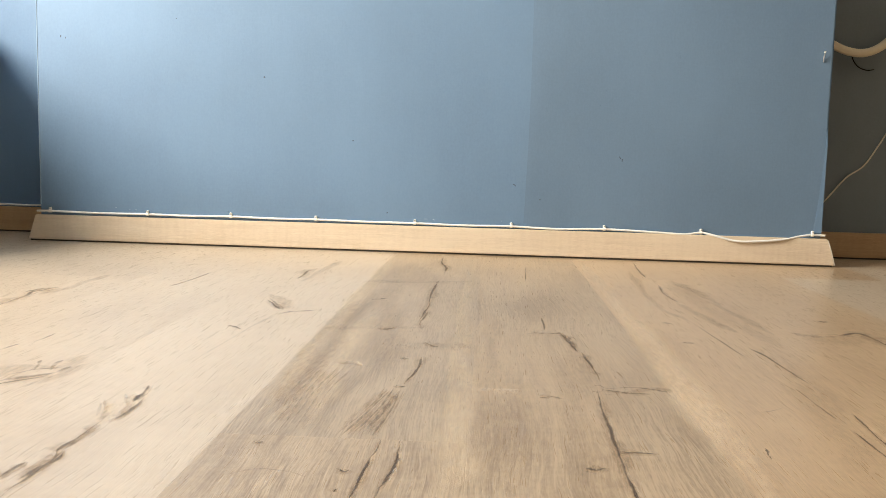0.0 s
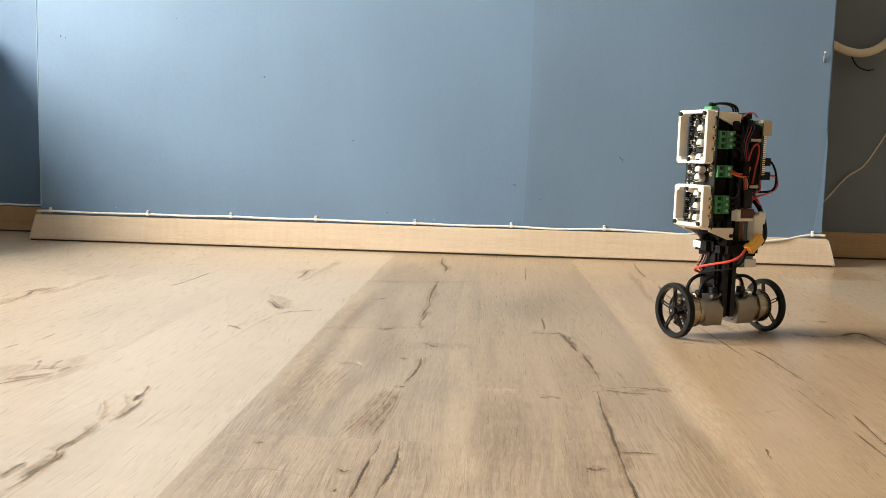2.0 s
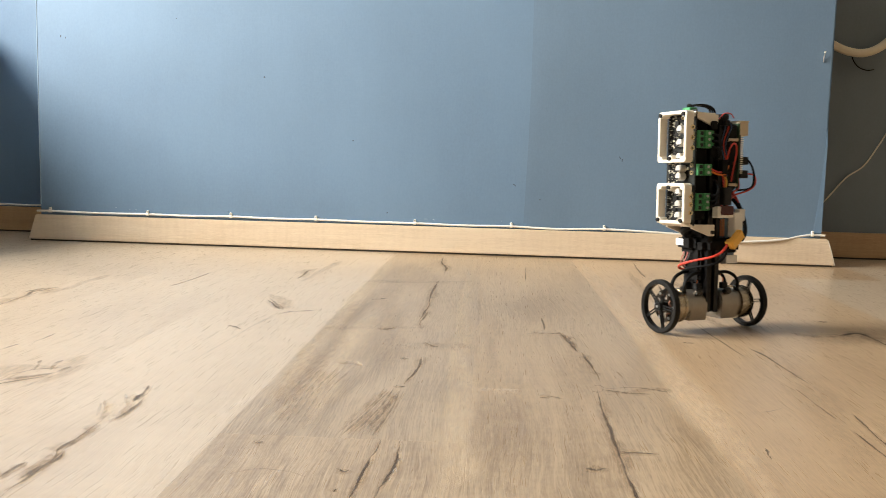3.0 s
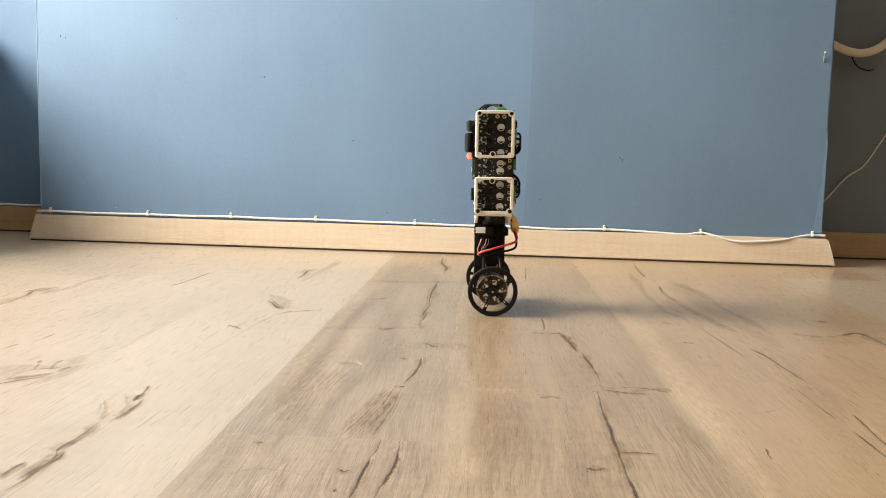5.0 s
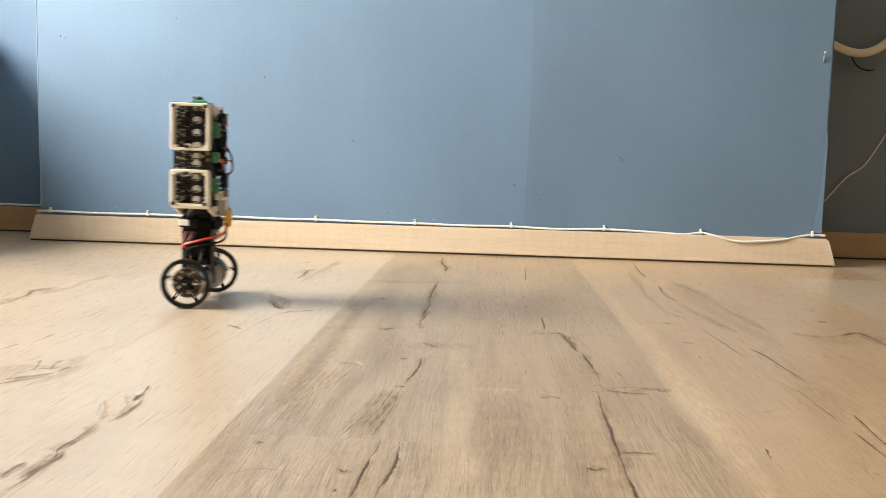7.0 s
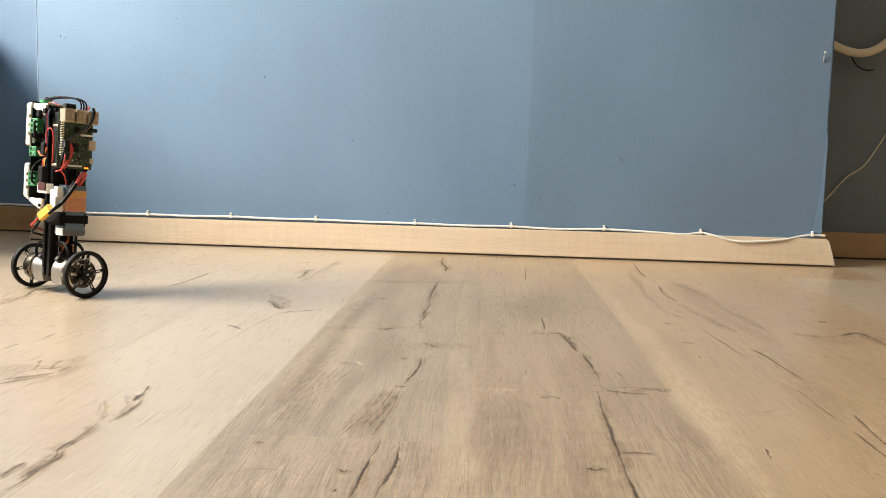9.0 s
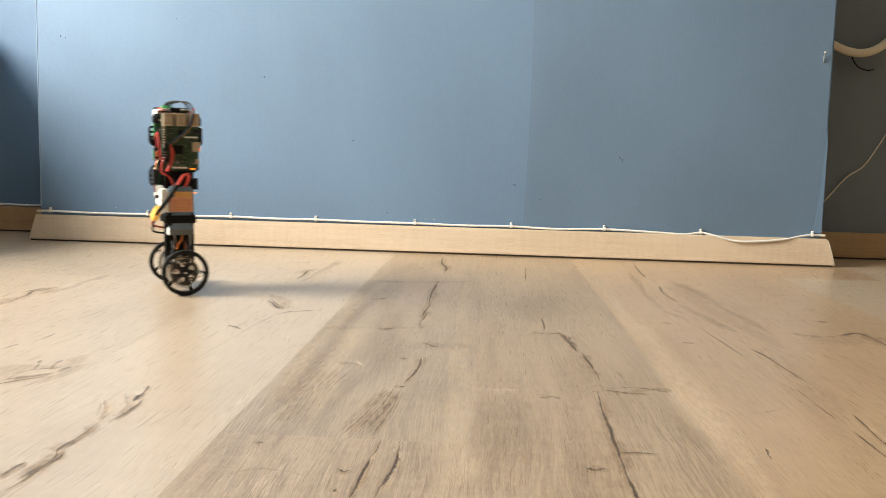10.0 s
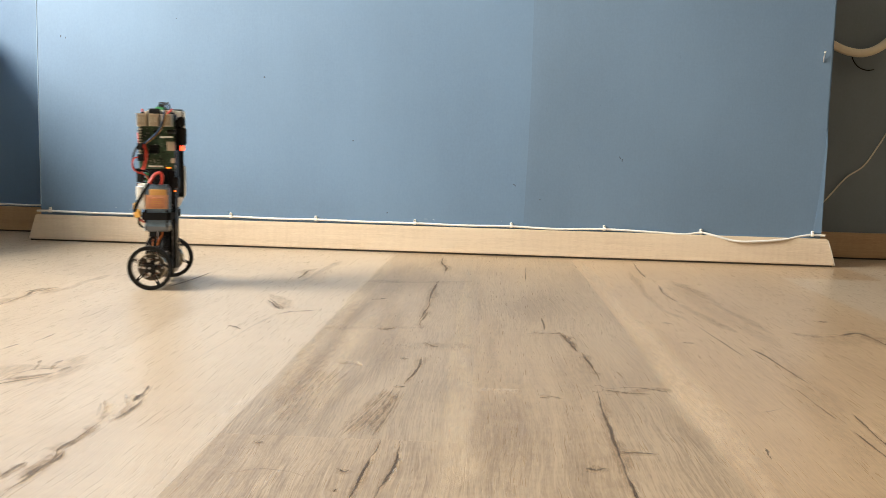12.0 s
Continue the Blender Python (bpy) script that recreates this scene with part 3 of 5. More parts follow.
def motor(s):
    """A geared motor lying along the axle: silver can, gearbox, face with screws, clamp, plug."""
    m = new("motor")
    m.parent = robot
    tagged(m, "silver geared motor")
    X = lambda v: s * v
    part("can", cyl(bmesh.new(), (X(0.0115), 0, 0), (X(0.0485), 0, 0), 0.0196, seg=40, bevel=0.0022), M_MOTOR, m)
    part("foot", prism(bmesh.new(), [(-0.0165, -0.0190), (0.0165, -0.0190), (0.0192, -0.0080), (0.0192, 0.004), (-0.0192, 0.004), (-0.0192, -0.0080)], 0, min(X(0.0125), X(0.0400)), max(X(0.0125), X(0.0400))), M_MOTOR, m)
    part("gearbox", cyl(bmesh.new(), (X(0.0475), 0, 0), (X(0.0665), 0, 0), 0.0218, seg=40, bevel=0.0012), M_GEAR, m)
    part("band", lathe(bmesh.new(), [(X(0.0465), 0.0190), (X(0.0465), 0.0226), (X(0.0500), 0.0226), (X(0.0500), 0.0190)], 40), M_GEAR, m)
    for k in range(5):
        a = k * math.pi * 2 / 5 + 0.5
        part("bearing_cover", box(bmesh.new(), (X(0.0668), 0.0118 * math.cos(a), 0.0118 * math.sin(a)), (0.0030, 0.0092, 0.0100), 0.0014, Matrix.Rotation(a, 3, "X"), 2), M_FACE, m)
        part("spring", tube(bmesh.new(), [(X(0.0676), 0.0145 * math.cos(a + 0.75), 0.0145 * math.sin(a + 0.75)), (X(0.0690), 0.0120 * math.cos(a + 1.05), 0.0120 * math.sin(a + 1.05)), (X(0.0676), 0.0140 * math.cos(a + 1.35), 0.0140 * math.sin(a + 1.35))], 0.0013, 8), M_COPPER, m)
    part("face_plate", cyl(bmesh.new(), (X(0.0655), 0, 0), (X(0.0670), 0, 0), 0.0206, seg=32), M_PLATE, m)
    part("boss", cyl(bmesh.new(), (X(0.0660), 0, 0), (X(0.0695), 0, 0), 0.0062, seg=24, bevel=0.0006), M_IC, m)
    for k in range(6):
        a = k * math.pi / 3
        part("screw", cyl(bmesh.new(), (X(0.0660), 0.0178 * math.cos(a), 0.0178 * math.sin(a)), (X(0.0682), 0.0178 * math.cos(a), 0.0178 * math.sin(a)), 0.0018, seg=10), M_STEEL, m)
    part("shaft", cyl(bmesh.new(), (X(0.066), 0, 0), (X(0.0742), 0, 0), 0.0028, seg=14), M_STEEL, m)
    for y in (-0.0115, 0.0115):
        bm = box(bmesh.new(), (X(0.0245), y * 1.25, 0.0170), (0.0095, 0.0075, 0.0095), 0.0012, Matrix.Rotation(-0.9 if y > 0 else 0.9, 3, "X"))
        part("tab", bm, M_PLATE, m)
        part("plug", box(bmesh.new(), (X(0.0225), y * 0.85, 0.0245), (0.0090, 0.0080, 0.0085), 0.001), M_IC, m)
    for y in (-0.010, 0.010):
        part("cable", tube(bmesh.new(), [(X(0.044), y * 1.1, 0.0165), (X(0.0455), y * 1.2, 0.026), (X(0.0405), y * 1.2, 0.0355), (X(0.030), y * 1.1, 0.0415), (X(0.0185), y, 0.0425), (X(0.008), y, 0.040)], 0.0023), M_BWIRE, m)
        part("wire", tube(bmesh.new(), [(X(0.0225), y * 0.85, 0.028), (X(0.021), y * 0.9, 0.0355), (X(0.0150), y * 0.9, 0.0405), (X(0.009), y * 0.8, 0.041)], 0.0007, 6), M_WIREO, m)
        part("wire", tube(bmesh.new(), [(X(0.0245), y * 0.95, 0.028), (X(0.023), y, 0.034), (X(0.0165), y, 0.0385), (X(0.009), y, 0.0385)], 0.0007, 6), M_BWIRE, m)


motor(-1)
motor(1)


def post(y):
    """A slotted black aluminium profile."""
    ob = new("post")
    ob.parent = robot
    tagged(ob, "black slotted aluminium post")
    h, g, d = 0.0099, 0.0030, 0.0055
    o = [(-h, -h), (-g, -h), (-g, -h + d), (g, -h + d), (g, -h), (h, -h), (h, -g), (h - d, -g), (h - d, g), (h, g), (h, h), (g, h), (g, h - d), (-g, h - d), (-g, h), (-h, h), (-h, g), (-h + d, g), (-h + d, -g), (-h, -g)]
    part("profile", prism(bmesh.new(), [(a - 0.005, b + y) for a, b in o], 2, -0.009, 0.246), M_BLACK, ob, smooth=False)
    for sx in (1,):
        part("slot_edge", box(bmesh.new(), (sx * (h - 0.0003) - 0.005, y + 0.0042, 0.045), (0.0010, 0.0012, 0.106)), M_SLOT, ob, smooth=False)
    for sx in (-1, 1):
        part("slot_edge", box(bmesh.new(), (sx * (g + 0.0009) - 0.005, y - h - 0.0001, 0.120), (0.0009, 0.0008, 0.236)), M_PLATE, ob, smooth=False)
    return ob


post(-0.0090)
post(0.0150)
part("base_block", box(bmesh.new(), (-0.001, -0.001, -0.001), (0.0215, 0.0200, 0.018), 0.003), M_MATTE, robot)


# -- driver boards on one side --
def driver_frame(z0, z1, tab_top, skirt):
    """A raised ivory printed frame with corner screws and a screw tab."""
    f = new("board_frame")
    f.parent = robot
    tagged(f, "ivory printed frame with black corner screws")
    hw, t, xa, xb = 0.0272, 0.0042, -0.0632, -0.0512
    bm = bmesh.new()

    def ring(inset, rad):
        pts = []
        for cy, cz, a0 in ((hw - inset - rad, z1 - inset - rad, 0), (-hw + inset + rad, z1 - inset - rad, 90), (-hw + inset + rad, z0 + inset + rad, 180), (hw - inset - rad, z0 + inset + rad, 270)):
            for k in range(5):
                a = radians(a0 + k * 22.5)
                pts.append((cy + rad * math.cos(a), cz + rad * math.sin(a)))
        return pts

    outer, inner = ring(0, 0.0042), ring(t, 0.003)
    loops = [[bm.verts.new((x, *q)) for q in loop] for x, loop in ((xa + 0.0008, ring(0, 0.0042)), (xa, ring(0.0008, 0.0036)), (xa, ring(t - 0.0006, 0.0032)), (xa + 0.0006, inner), (xb, inner), (xb, outer))]
    for i in range(len(loops)):
        a, b = loops[i], loops[(i + 1) % len(loops)]
        for k in range(len(a)):
            j = (k + 1) % len(a)
            bm.faces.new((a[k], a[j], b[j], b[k]))
    bmesh.ops.recalc_face_normals(bm, faces=bm.faces[:])
    zt = z1 - t - 0.0012 if tab_top else z0 + t + 0.0012
    cyl(bm, (xa + 0.0004, 0.003, zt), (xb, 0.003, zt), 0.0042, seg=20)
    for sy in (-1, 1):
        for zc in (z0 + 0.0045, z1 - 0.0045):
            cyl(bm, (xa + 0.0002, sy * 0.0215, zc), (xb, sy * 0.0215, zc), 0.0036, seg=16)
    part("rim", bm, M_PRINT, f)
    zs = z0 + 0.0045 if tab_top else z1 - 0.0045
    for y, z in ((0.0222, zs), (-0.0222, zs), (0.003, zt)):
        bm = cyl(bmesh.new(), (xa - 0.0026, y, z), (xa + 0.001, y, z), 0.0027, seg=16, bevel=0.0005)
        part("screw", bm, M_IC, f)
    for k in range(3):
        zc = z0 + (z1 - z0) * (0.28 + 0.20 * k)
        bm = lathe(bmesh.new(), [(-0.0006, 0.0014), (-0.0006, 0.0032), (0.0010, 0.0032), (0.0010, 0.0014)], 16)
        bmesh.ops.transform(bm, matrix=Matrix.Translation((-0.0525, -0.0274, zc)) @ Matrix.Rotation(radians(90), 4, "Z"), verts=bm.verts[:])
        part("notch_ring", bm, M_GOLD, f, "gold plated ring in a notch")
        part("notch", cyl(bmesh.new(), (-0.0525, -0.0268, zc), (-0.0525, -0.0277, zc), 0.0014, seg=12), M_IC, f, smooth=False)
    if skirt:
        part("skirt", prism(bmesh.new(), [(-0.0625, z0 + 0.001), (-0.0512, z0 + 0.001), (-0.0500, z0 - 0.0035), (-0.0510, z0 - 0.0035)], 1, -0.0262, 0.0262), M_PRINT, f, smooth=False)
    return f


driver_frame(0.1880, 0.2545, False, False)
driver_frame(0.1085, 0.1612, True, True)

driver = new("driver_board")
driver.parent = robot
tagged(driver, "black motor driver board with silver capacitors")
part("board", box(bmesh.new(), (-0.0462, 0, 0.1810), (0.0016, 0.0545, 0.1500), 0.0003), M_PCB, driver)
rnd = random.Random(5)
for z in (0.2310, 0.2135, 0.1955, 0.1800, 0.1700, 0.1500, 0.1340, 0.1190):
    c = new("capacitor")
    c.parent = driver
    part("can", cyl(bmesh.new(), (-0.0485, -0.0085, z), (-0.0590, -0.0085, z), 0.0051, seg=24, bevel=0.0008), M_CAP, c)
    part("base", box(bmesh.new(), (-0.0478, -0.0085, z), (0.0016, 0.0108, 0.0108), 0.001), M_IC, c)
    part("polarity_mark", prism(bmesh.new(), [(-0.0085 + 0.0043 * math.cos(0.5 + t * 0.268), z - 0.0043 * math.sin(0.5 + t * 0.268)) for t in range(0, 9)], 0, -0.0593, -0.0588), M_IC, c, smooth=False)
for z in (0.2255, 0.2160, 0.2065, 0.1845, 0.1750, 0.1480, 0.1390, 0.1300):
    part("terminal_ring", lathe(bmesh.new(), [(-0.0485, 0.0013), (-0.0485, 0.0028), (-0.0468, 0.0028), (-0.0468, 0.0013)], 16), M_GOLD, driver).location = (0, -0.0218, z)
for y, z in ((-0.0035, 0.2465), (-0.0130, 0.2465)):
    part("terminal_ring", lathe(bmesh.new(), [(-0.0485, 0.0013), (-0.0485, 0.0030), (-0.0468, 0.0030), (-0.0468, 0.0013)], 16), M_GOLD, driver).location = (0, y, z)
for z in (0.2390, 0.2260, 0.2120, 0.1990, 0.1795, 0.1700, 0.1515, 0.1400, 0.1280, 0.1170):
    part("chip", box(bmesh.new(), (-0.0484, 0.0062 + rnd.uniform(-0.002, 0.002), z), (0.0022, 0.0070, 0.0075), 0.0003), M_IC, driver, smooth=False)
small, tiny = bmesh.new(), bmesh.new()
for k in range(430):
    z = rnd.uniform(0.1135, 0.2500)
    y = rnd.choice((rnd.uniform(0.0105, 0.0220), rnd.uniform(-0.0175, 0.0215)))
    if -0.0145 < y < -0.0025:
        continue
    w, h = rnd.choice(((0.0010, 0.0018), (0.0018, 0.0010), (0.0022, 0.0032), (0.0030, 0.0020)))
    box(small if rnd.random() < 0.65 else tiny, (-0.0475, y, z), (0.0012 + rnd.random() * 0.0010, w, h))
tagged(part("circuitry", small, M_IC, driver, smooth=False), kind="stuff")
tagged(part("fine_circuitry", tiny, M_SMD, driver, smooth=False), kind="stuff")
pins = bmesh.new()
for k in range(24):
    box(pins, (-0.0500, 0.0170, 0.1930 + 0.0023 * k), (0.0065, 0.0012, 0.0010))
for k in range(17):
    box(pins, (-0.0500, 0.0170, 0.1150 + 0.0023 * k), (0.0065, 0.0012, 0.0010))
tagged(part("pin_strip", pins, M_IC, driver, smooth=False), kind="stuff")
part("silkscreen", box(bmesh.new(), (-0.0450, -0.0240, 0.1960), (0.0008, 0.0040, 0.0080)), M_TAG, driver, smooth=False)


def terminal(n, z, y, deep, side):
    """A green screw terminal with n ways, behind the board's edge."""
    ob = new("terminal_block")
    ob.parent = robot
    tagged(ob, "green pluggable screw terminal block")
    pitch = 0.0076
    H = n * pitch
    part("header", box(bmesh.new(), (-0.0405, y, z), (0.0090, 0.0085, H - 0.0004), 0.0005), M_GREEN, ob)
    for k in range(n):
        zc = z + (k - (n - 1) / 2) * pitch
        part("way", box(bmesh.new(), (-0.0330 + deep / 2 - 0.004, y + side * 0.0004, zc), (deep - 0.004, 0.0105, pitch - 0.0003), 0.0008), M_GREEN, ob)
    for k in range(n):
        zc = z + (k - (n - 1) / 2) * pitch
        part("screw", cyl(bmesh.new(), (-0.0290, y + side * 0.0054, zc), (-0.0290, y + side * 0.0063, zc), 0.0019, seg=12), M_STEEL, ob)
        part("entry", box(bmesh.new(), (-0.0400, y + side * 0.0042, zc), (0.0048, 0.0008, 0.0044)), M_IC, ob, smooth=False)
    return ob


terminal(3, 0.2180, -0.0262, 0.018, -1)
terminal(2, 0.1790, -0.0262, 0.016, -1)
terminal(3, 0.1375, -0.0262, 0.015, -1)
top_terminal = new("terminal_block")
top_terminal.parent = robot
tagged(top_terminal, "green screw terminal on the board's upper edge")
part("housing", box(bmesh.new(), (-0.0420, -0.0085, 0.2570), (0.0120, 0.0150, 0.0050), 0.0009), M_GREEN, top_terminal)
part("pole", box(bmesh.new(), (-0.0420, -0.0075, 0.2620), (0.0060, 0.0060, 0.0050), 0.0015), M_IC, top_terminal)
part("heatsink", box(bmesh.new(), (-0.0300, 0.004, 0.1810), (0.0280, 0.0400, 0.1350), 0.003), M_MATTE, robot, "matte black spacer behind the driver boards")
for lo, hi in ((-0.0262, -0.0222), (0.0215, 0.0255)):
    part("bracket", prism(bmesh.new(), [(-0.0475, 0.2535), (-0.0095, 0.2505), (-0.0110, 0.2330), (-0.0475, 0.2470)], 1, lo, hi), M_PRINT, robot, "ivory printed wedge bracket", smooth=False)
    part("bracket", prism(bmesh.new(), [(-0.0475, 0.1080), (-0.0110, 0.1075), (-0.0110, 0.0925), (-0.0180, 0.0925), (-0.0475, 0.1030)], 1, lo, hi), M_PRINT, robot, "ivory printed wedge bracket", smooth=False)
part("bracket_bridge", box(bmesh.new(), (-0.0285, 0, 0.2515), (0.0360, 0.0440, 0.0030), 0.0005), M_PRINT, robot)
part("spine_plate", box(bmesh.new(), (0.0030, -0.001, 0.1250), (0.0040, 0.0300, 0.2350), 0.0005), M_MATTE, robot)
part("wire_clump", tube(bmesh.new(), [(-0.030, -0.006, 0.106), (-0.034, 0.004, 0.100), (-0.026, 0.010, 0.094), (-0.018, 0.004, 0.090)], 0.0055, 10), M_IC, robot)
part("bracket_screw", cyl(bmesh.new(), (-0.0150, -0.0285, 0.0975), (-0.0150, -0.026, 0.0975), 0.0025, seg=12), M_IC, robot)

# -- single-board computer on the other side --
pi = new("computer_board")
pi.parent = robot
tagged(pi, "green single-board computer with metal ports at its top")
PX = 0.0270
part("board", box(bmesh.new(), (PX, 0.0015, 0.1985), (0.0016, 0.0560, 0.0850), 0.0006), M_PCBG, pi)
for y, w in ((-0.0175, 0.0150), (0.0010, 0.0150), (0.0203, 0.0160)):
    port = new("port")
    port.parent = pi
    tagged(port, "bright metal port")
    part("shell", box(bmesh.new(), (PX + 0.0085, y, 0.2345), (0.0155, w, 0.0195), 0.0006), M_TIN, port)
    part("mouth", box(bmesh.new(), (PX + 0.0085, y, 0.2443), (0.0110, w * 0.74, 0.0010)), M_IC, port, smooth=False)
    part("lip", box(bmesh.new(), (PX + 0.0085, y, 0.2440), (0.0168, w + 0.0014, 0.0010), 0.0002), M_TIN, port)
    # Outer panel in darker tin: the shade on this side is in its colour.
    part("face", box(bmesh.new(), (PX + 0.01635, y, 0.2345), (0.0006, w * 0.80, 0.0150), 0.0002), M_TIN_SHADED, port)
    for dy in (-0.22, 0.22):
        part("spring_tab", box(bmesh.new(), (PX + 0.01675, y + dy * w, 0.2350), (0.0005, w * 0.12, 0.0080), 0.0001), M_TIN, port)
part("processor", box(bmesh.new(), (PX + 0.0016, -0.0020, 0.1880), (0.0020, 0.0150, 0.0140), 0.0004), M_IC, pi)
for k in range(5):
    part("fin", box(bmesh.new(), (PX + 0.0050, -0.0020, 0.1824 + k * 0.0028), (0.0050, 0.0150, 0.0010), 0.0002), M_IC, pi, smooth=False)
part("chip", box(bmesh.new(), (PX + 0.0014, 0.0025, 0.2150), (0.0016, 0.0085, 0.0085), 0.0003), M_IC, pi)
part("header", box(bmesh.new(), (PX + 0.0020, -0.0228, 0.2000), (0.0026, 0.0050, 0.0510), 0.0003), M_IC, pi)
bm = bmesh.new()
for k in range(20):
    for dy in (-0.00127, 0.00127):
        box(bm, (PX + 0.0052, -0.0228 + dy, 0.1757 + k * 0.00254), (0.0062, 0.0012, 0.0012))
tagged(part("pin_header", bm, M_PIN, pi, smooth=False), kind="stuff")
part("camera_socket", box(bmesh.new(), (PX + 0.0030, 0.0180, 0.2080), (0.0045, 0.0200, 0.0028), 0.0004), M_NYLON, pi)
part("display_socket", box(bmesh.new(), (PX + 0.0030, 0.0005, 0.1605), (0.0045, 0.0210, 0.0028), 0.0004), M_NYLON, pi)
part("video_port", box(bmesh.new(), (PX + 0.0045, 0.0250, 0.1935), (0.0065, 0.0115, 0.0150), 0.0006), M_TIN, pi)
part("power_port", box(bmesh.new(), (PX + 0.0022, 0.0272, 0.1700), (0.0030, 0.0060, 0.0078), 0.0004), M_TIN, pi)
part("audio_jack", cyl(bmesh.new(), (PX + 0.0045, 0.0200, 0.2165), (PX + 0.0045, 0.0325, 0.2165), 0.0032, seg=16, bevel=0.0004), M_IC, pi)
for z in (0.1700, 0.1880):
    part("jumper_housing", box(bmesh.new(), (PX + 0.0120, -0.0205, z + 0.004), (0.0130, 0.0080, 0.0105), 0.0006), M_IC, pi)
bm = bmesh.new()
for k in range(70):
    box(bm, (PX + 0.0012, rnd.uniform(-0.017, 0.026), rnd.uniform(0.160, 0.222)), (0.0012, rnd.choice((0.001, 0.0018, 0.003)), rnd.choice((0.001, 0.0018))))
tagged(part("circuitry", bm, M_IC, pi, smooth=False), kind="stuff")
bm = bmesh.new()
for k in range(60):
    box(bm, (PX + 0.0013, rnd.uniform(-0.017, 0.026), rnd.uniform(0.160, 0.222)), (0.0013, rnd.choice((0.0007, 0.0014)), rnd.choice((0.0007, 0.0016))))
tagged(part("fine_circuitry", bm, M_SMD, pi, smooth=False), kind="stuff")
part("status_light", box(bmesh.new(), (PX + 0.0018, 0.0200, 0.1585), (0.0018, 0.0060, 0.0018), 0.0004), M_LEDO, pi, "glowing amber light")
for y, z in ((-0.0228, 0.1600), (0.0258, 0.1600), (-0.0228, 0.2190), (0.0258, 0.2190)):
    part("spacer", cyl(bmesh.new(), (0.0100, y * 0.98, z), (PX, y, z), 0.0028, seg=12), M_TIN, pi)
part("carrier", box(bmesh.new(), (0.0180, 0.001, 0.1960), (0.0150, 0.0510, 0.0860), 0.002), M_MATTE, robot)

# -- radio module with its red lamp on the far edge --
dongle = new("radio_module")
dongle.parent = robot
tagged(dongle, "black cylindrical module with a glowing red lamp")
part("barrel", cyl(bmesh.new(), (-0.006, 0.0345, 0.196), (-0.006, 0.0345, 0.224), 0.0070, seg=24, bevel=0.0015), M_IC, dongle)
part("cap", cyl(bmesh.new(), (-0.006, 0.0330, 0.226), (-0.006, 0.0330, 0.242), 0.0062, seg=24, bevel=0.0015), M_IC, dongle)
part("lamp", cyl(bmesh.new(), (-0.006, 0.0335, 0.1865), (-0.006, 0.0335, 0.1945), 0.0044, seg=16, bevel=0.0015), M_LEDR, dongle, "glowing red lamp")
part("bracket", box(bmesh.new(), (-0.006, 0.0255, 0.212), (0.012, 0.012, 0.050), 0.002), M_MATTE, dongle)
for z in (0.224, 0.190):
    part("side_relay", box(bmesh.new(), (-0.020, -0.0300, z + 0.012), (0.010, 0.006, 0.012), 0.002), M_MATTE, robot)

# -- battery, strap and power leads --
bat = new("battery")
bat.parent = robot
tagged(bat, "orange labelled battery pack in blue shrink wrap")
part("pack", box(bmesh.new(), (0.0238, 0.0015, 0.0930), (0.0245, 0.0370, 0.0760), 0.0035, seg=2), M_BLUEW, bat)
part("label", box(bmesh.new(), (0.0240, 0.0015, 0.1030), (0.0255, 0.0360, 0.0290), 0.0030, seg=2), M_ORANGE, bat, "orange label")
part("label_band", box(bmesh.new(), (0.0364, 0.0045, 0.1185), (0.0012, 0.0270, 0.0095), 0.0005), M_AMBER, bat)
part("warning_panel", box(bmesh.new(), (0.0367, 0.0020, 0.1020), (0.0010, 0.0250, 0.0170), 0.0004), M_SALMON, bat)
for k in range(4):
    part("print_line", box(bmesh.new(), (0.0374, 0.0020, 0.1075 - k * 0.0036), (0.0005, 0.0190 - 0.003 * (k % 2), 0.0010)), M_AMBER, bat, smooth=False)
part("end_cap", box(bmesh.new(), (0.0240, 0.0015, 0.0600), (0.0252, 0.0376, 0.0110), 0.0025, seg=2), M_GREY, bat)
part("price_tag", box(bmesh.new(), (0.0280, -0.0178, 0.0605), (0.0190, 0.0012, 0.0110), 0.0004), M_TAG, bat, "white paper tag")
strap = new("strap")
strap.parent = robot
tagged(strap, "black hook-and-loop strap round posts and battery")
part("band", box(bmesh.new(), (0.0120, 0.0005, 0.0795), (0.0540, 0.0455, 0.0200), 0.0040, seg=2), M_MATTE, strap)
part("band_end", box(bmesh.new(), (-0.0110, -0.0005, 0.0790), (0.0230, 0.0470, 0.0240), 0.0070, seg=4), M_MATTE, strap)
part("band_roll", box(bmesh.new(), (-0.0240, 0.0095, 0.0820), (0.0130, 0.0330, 0.0250), 0.0062, seg=5), M_MATTE, strap)
part("tag", box(bmesh.new(), (-0.0305, 0.0170, 0.0830), (0.0008, 0.0140, 0.0088), 0.0003), M_TAG, strap, "white printed tag")
part("cable_sleeve", box(bmesh.new(), (-0.0185, 0.003, 0.0530), (0.0080, 0.0310, 0.0460), 0.003, seg=2), M_MATTE, robot)
part("wire_bundle", box(bmesh.new(), (-0.0170, 0.002, 0.0960), (0.0130, 0.0340, 0.0120), 0.004, seg=2), M_IC, robot)
jst = new("balance_plug")
jst.parent = robot
tagged(jst, "white balance plug beside the battery")
part("socket", box(bmesh.new(), (0.0270, -0.0235, 0.1070), (0.0150, 0.0130, 0.0330), 0.0012), M_NYLON, jst)
part("plug", box(bmesh.new(), (0.0330, -0.0250, 0.1200), (0.0110, 0.0090, 0.0160), 0.0012), M_NYLON, jst)
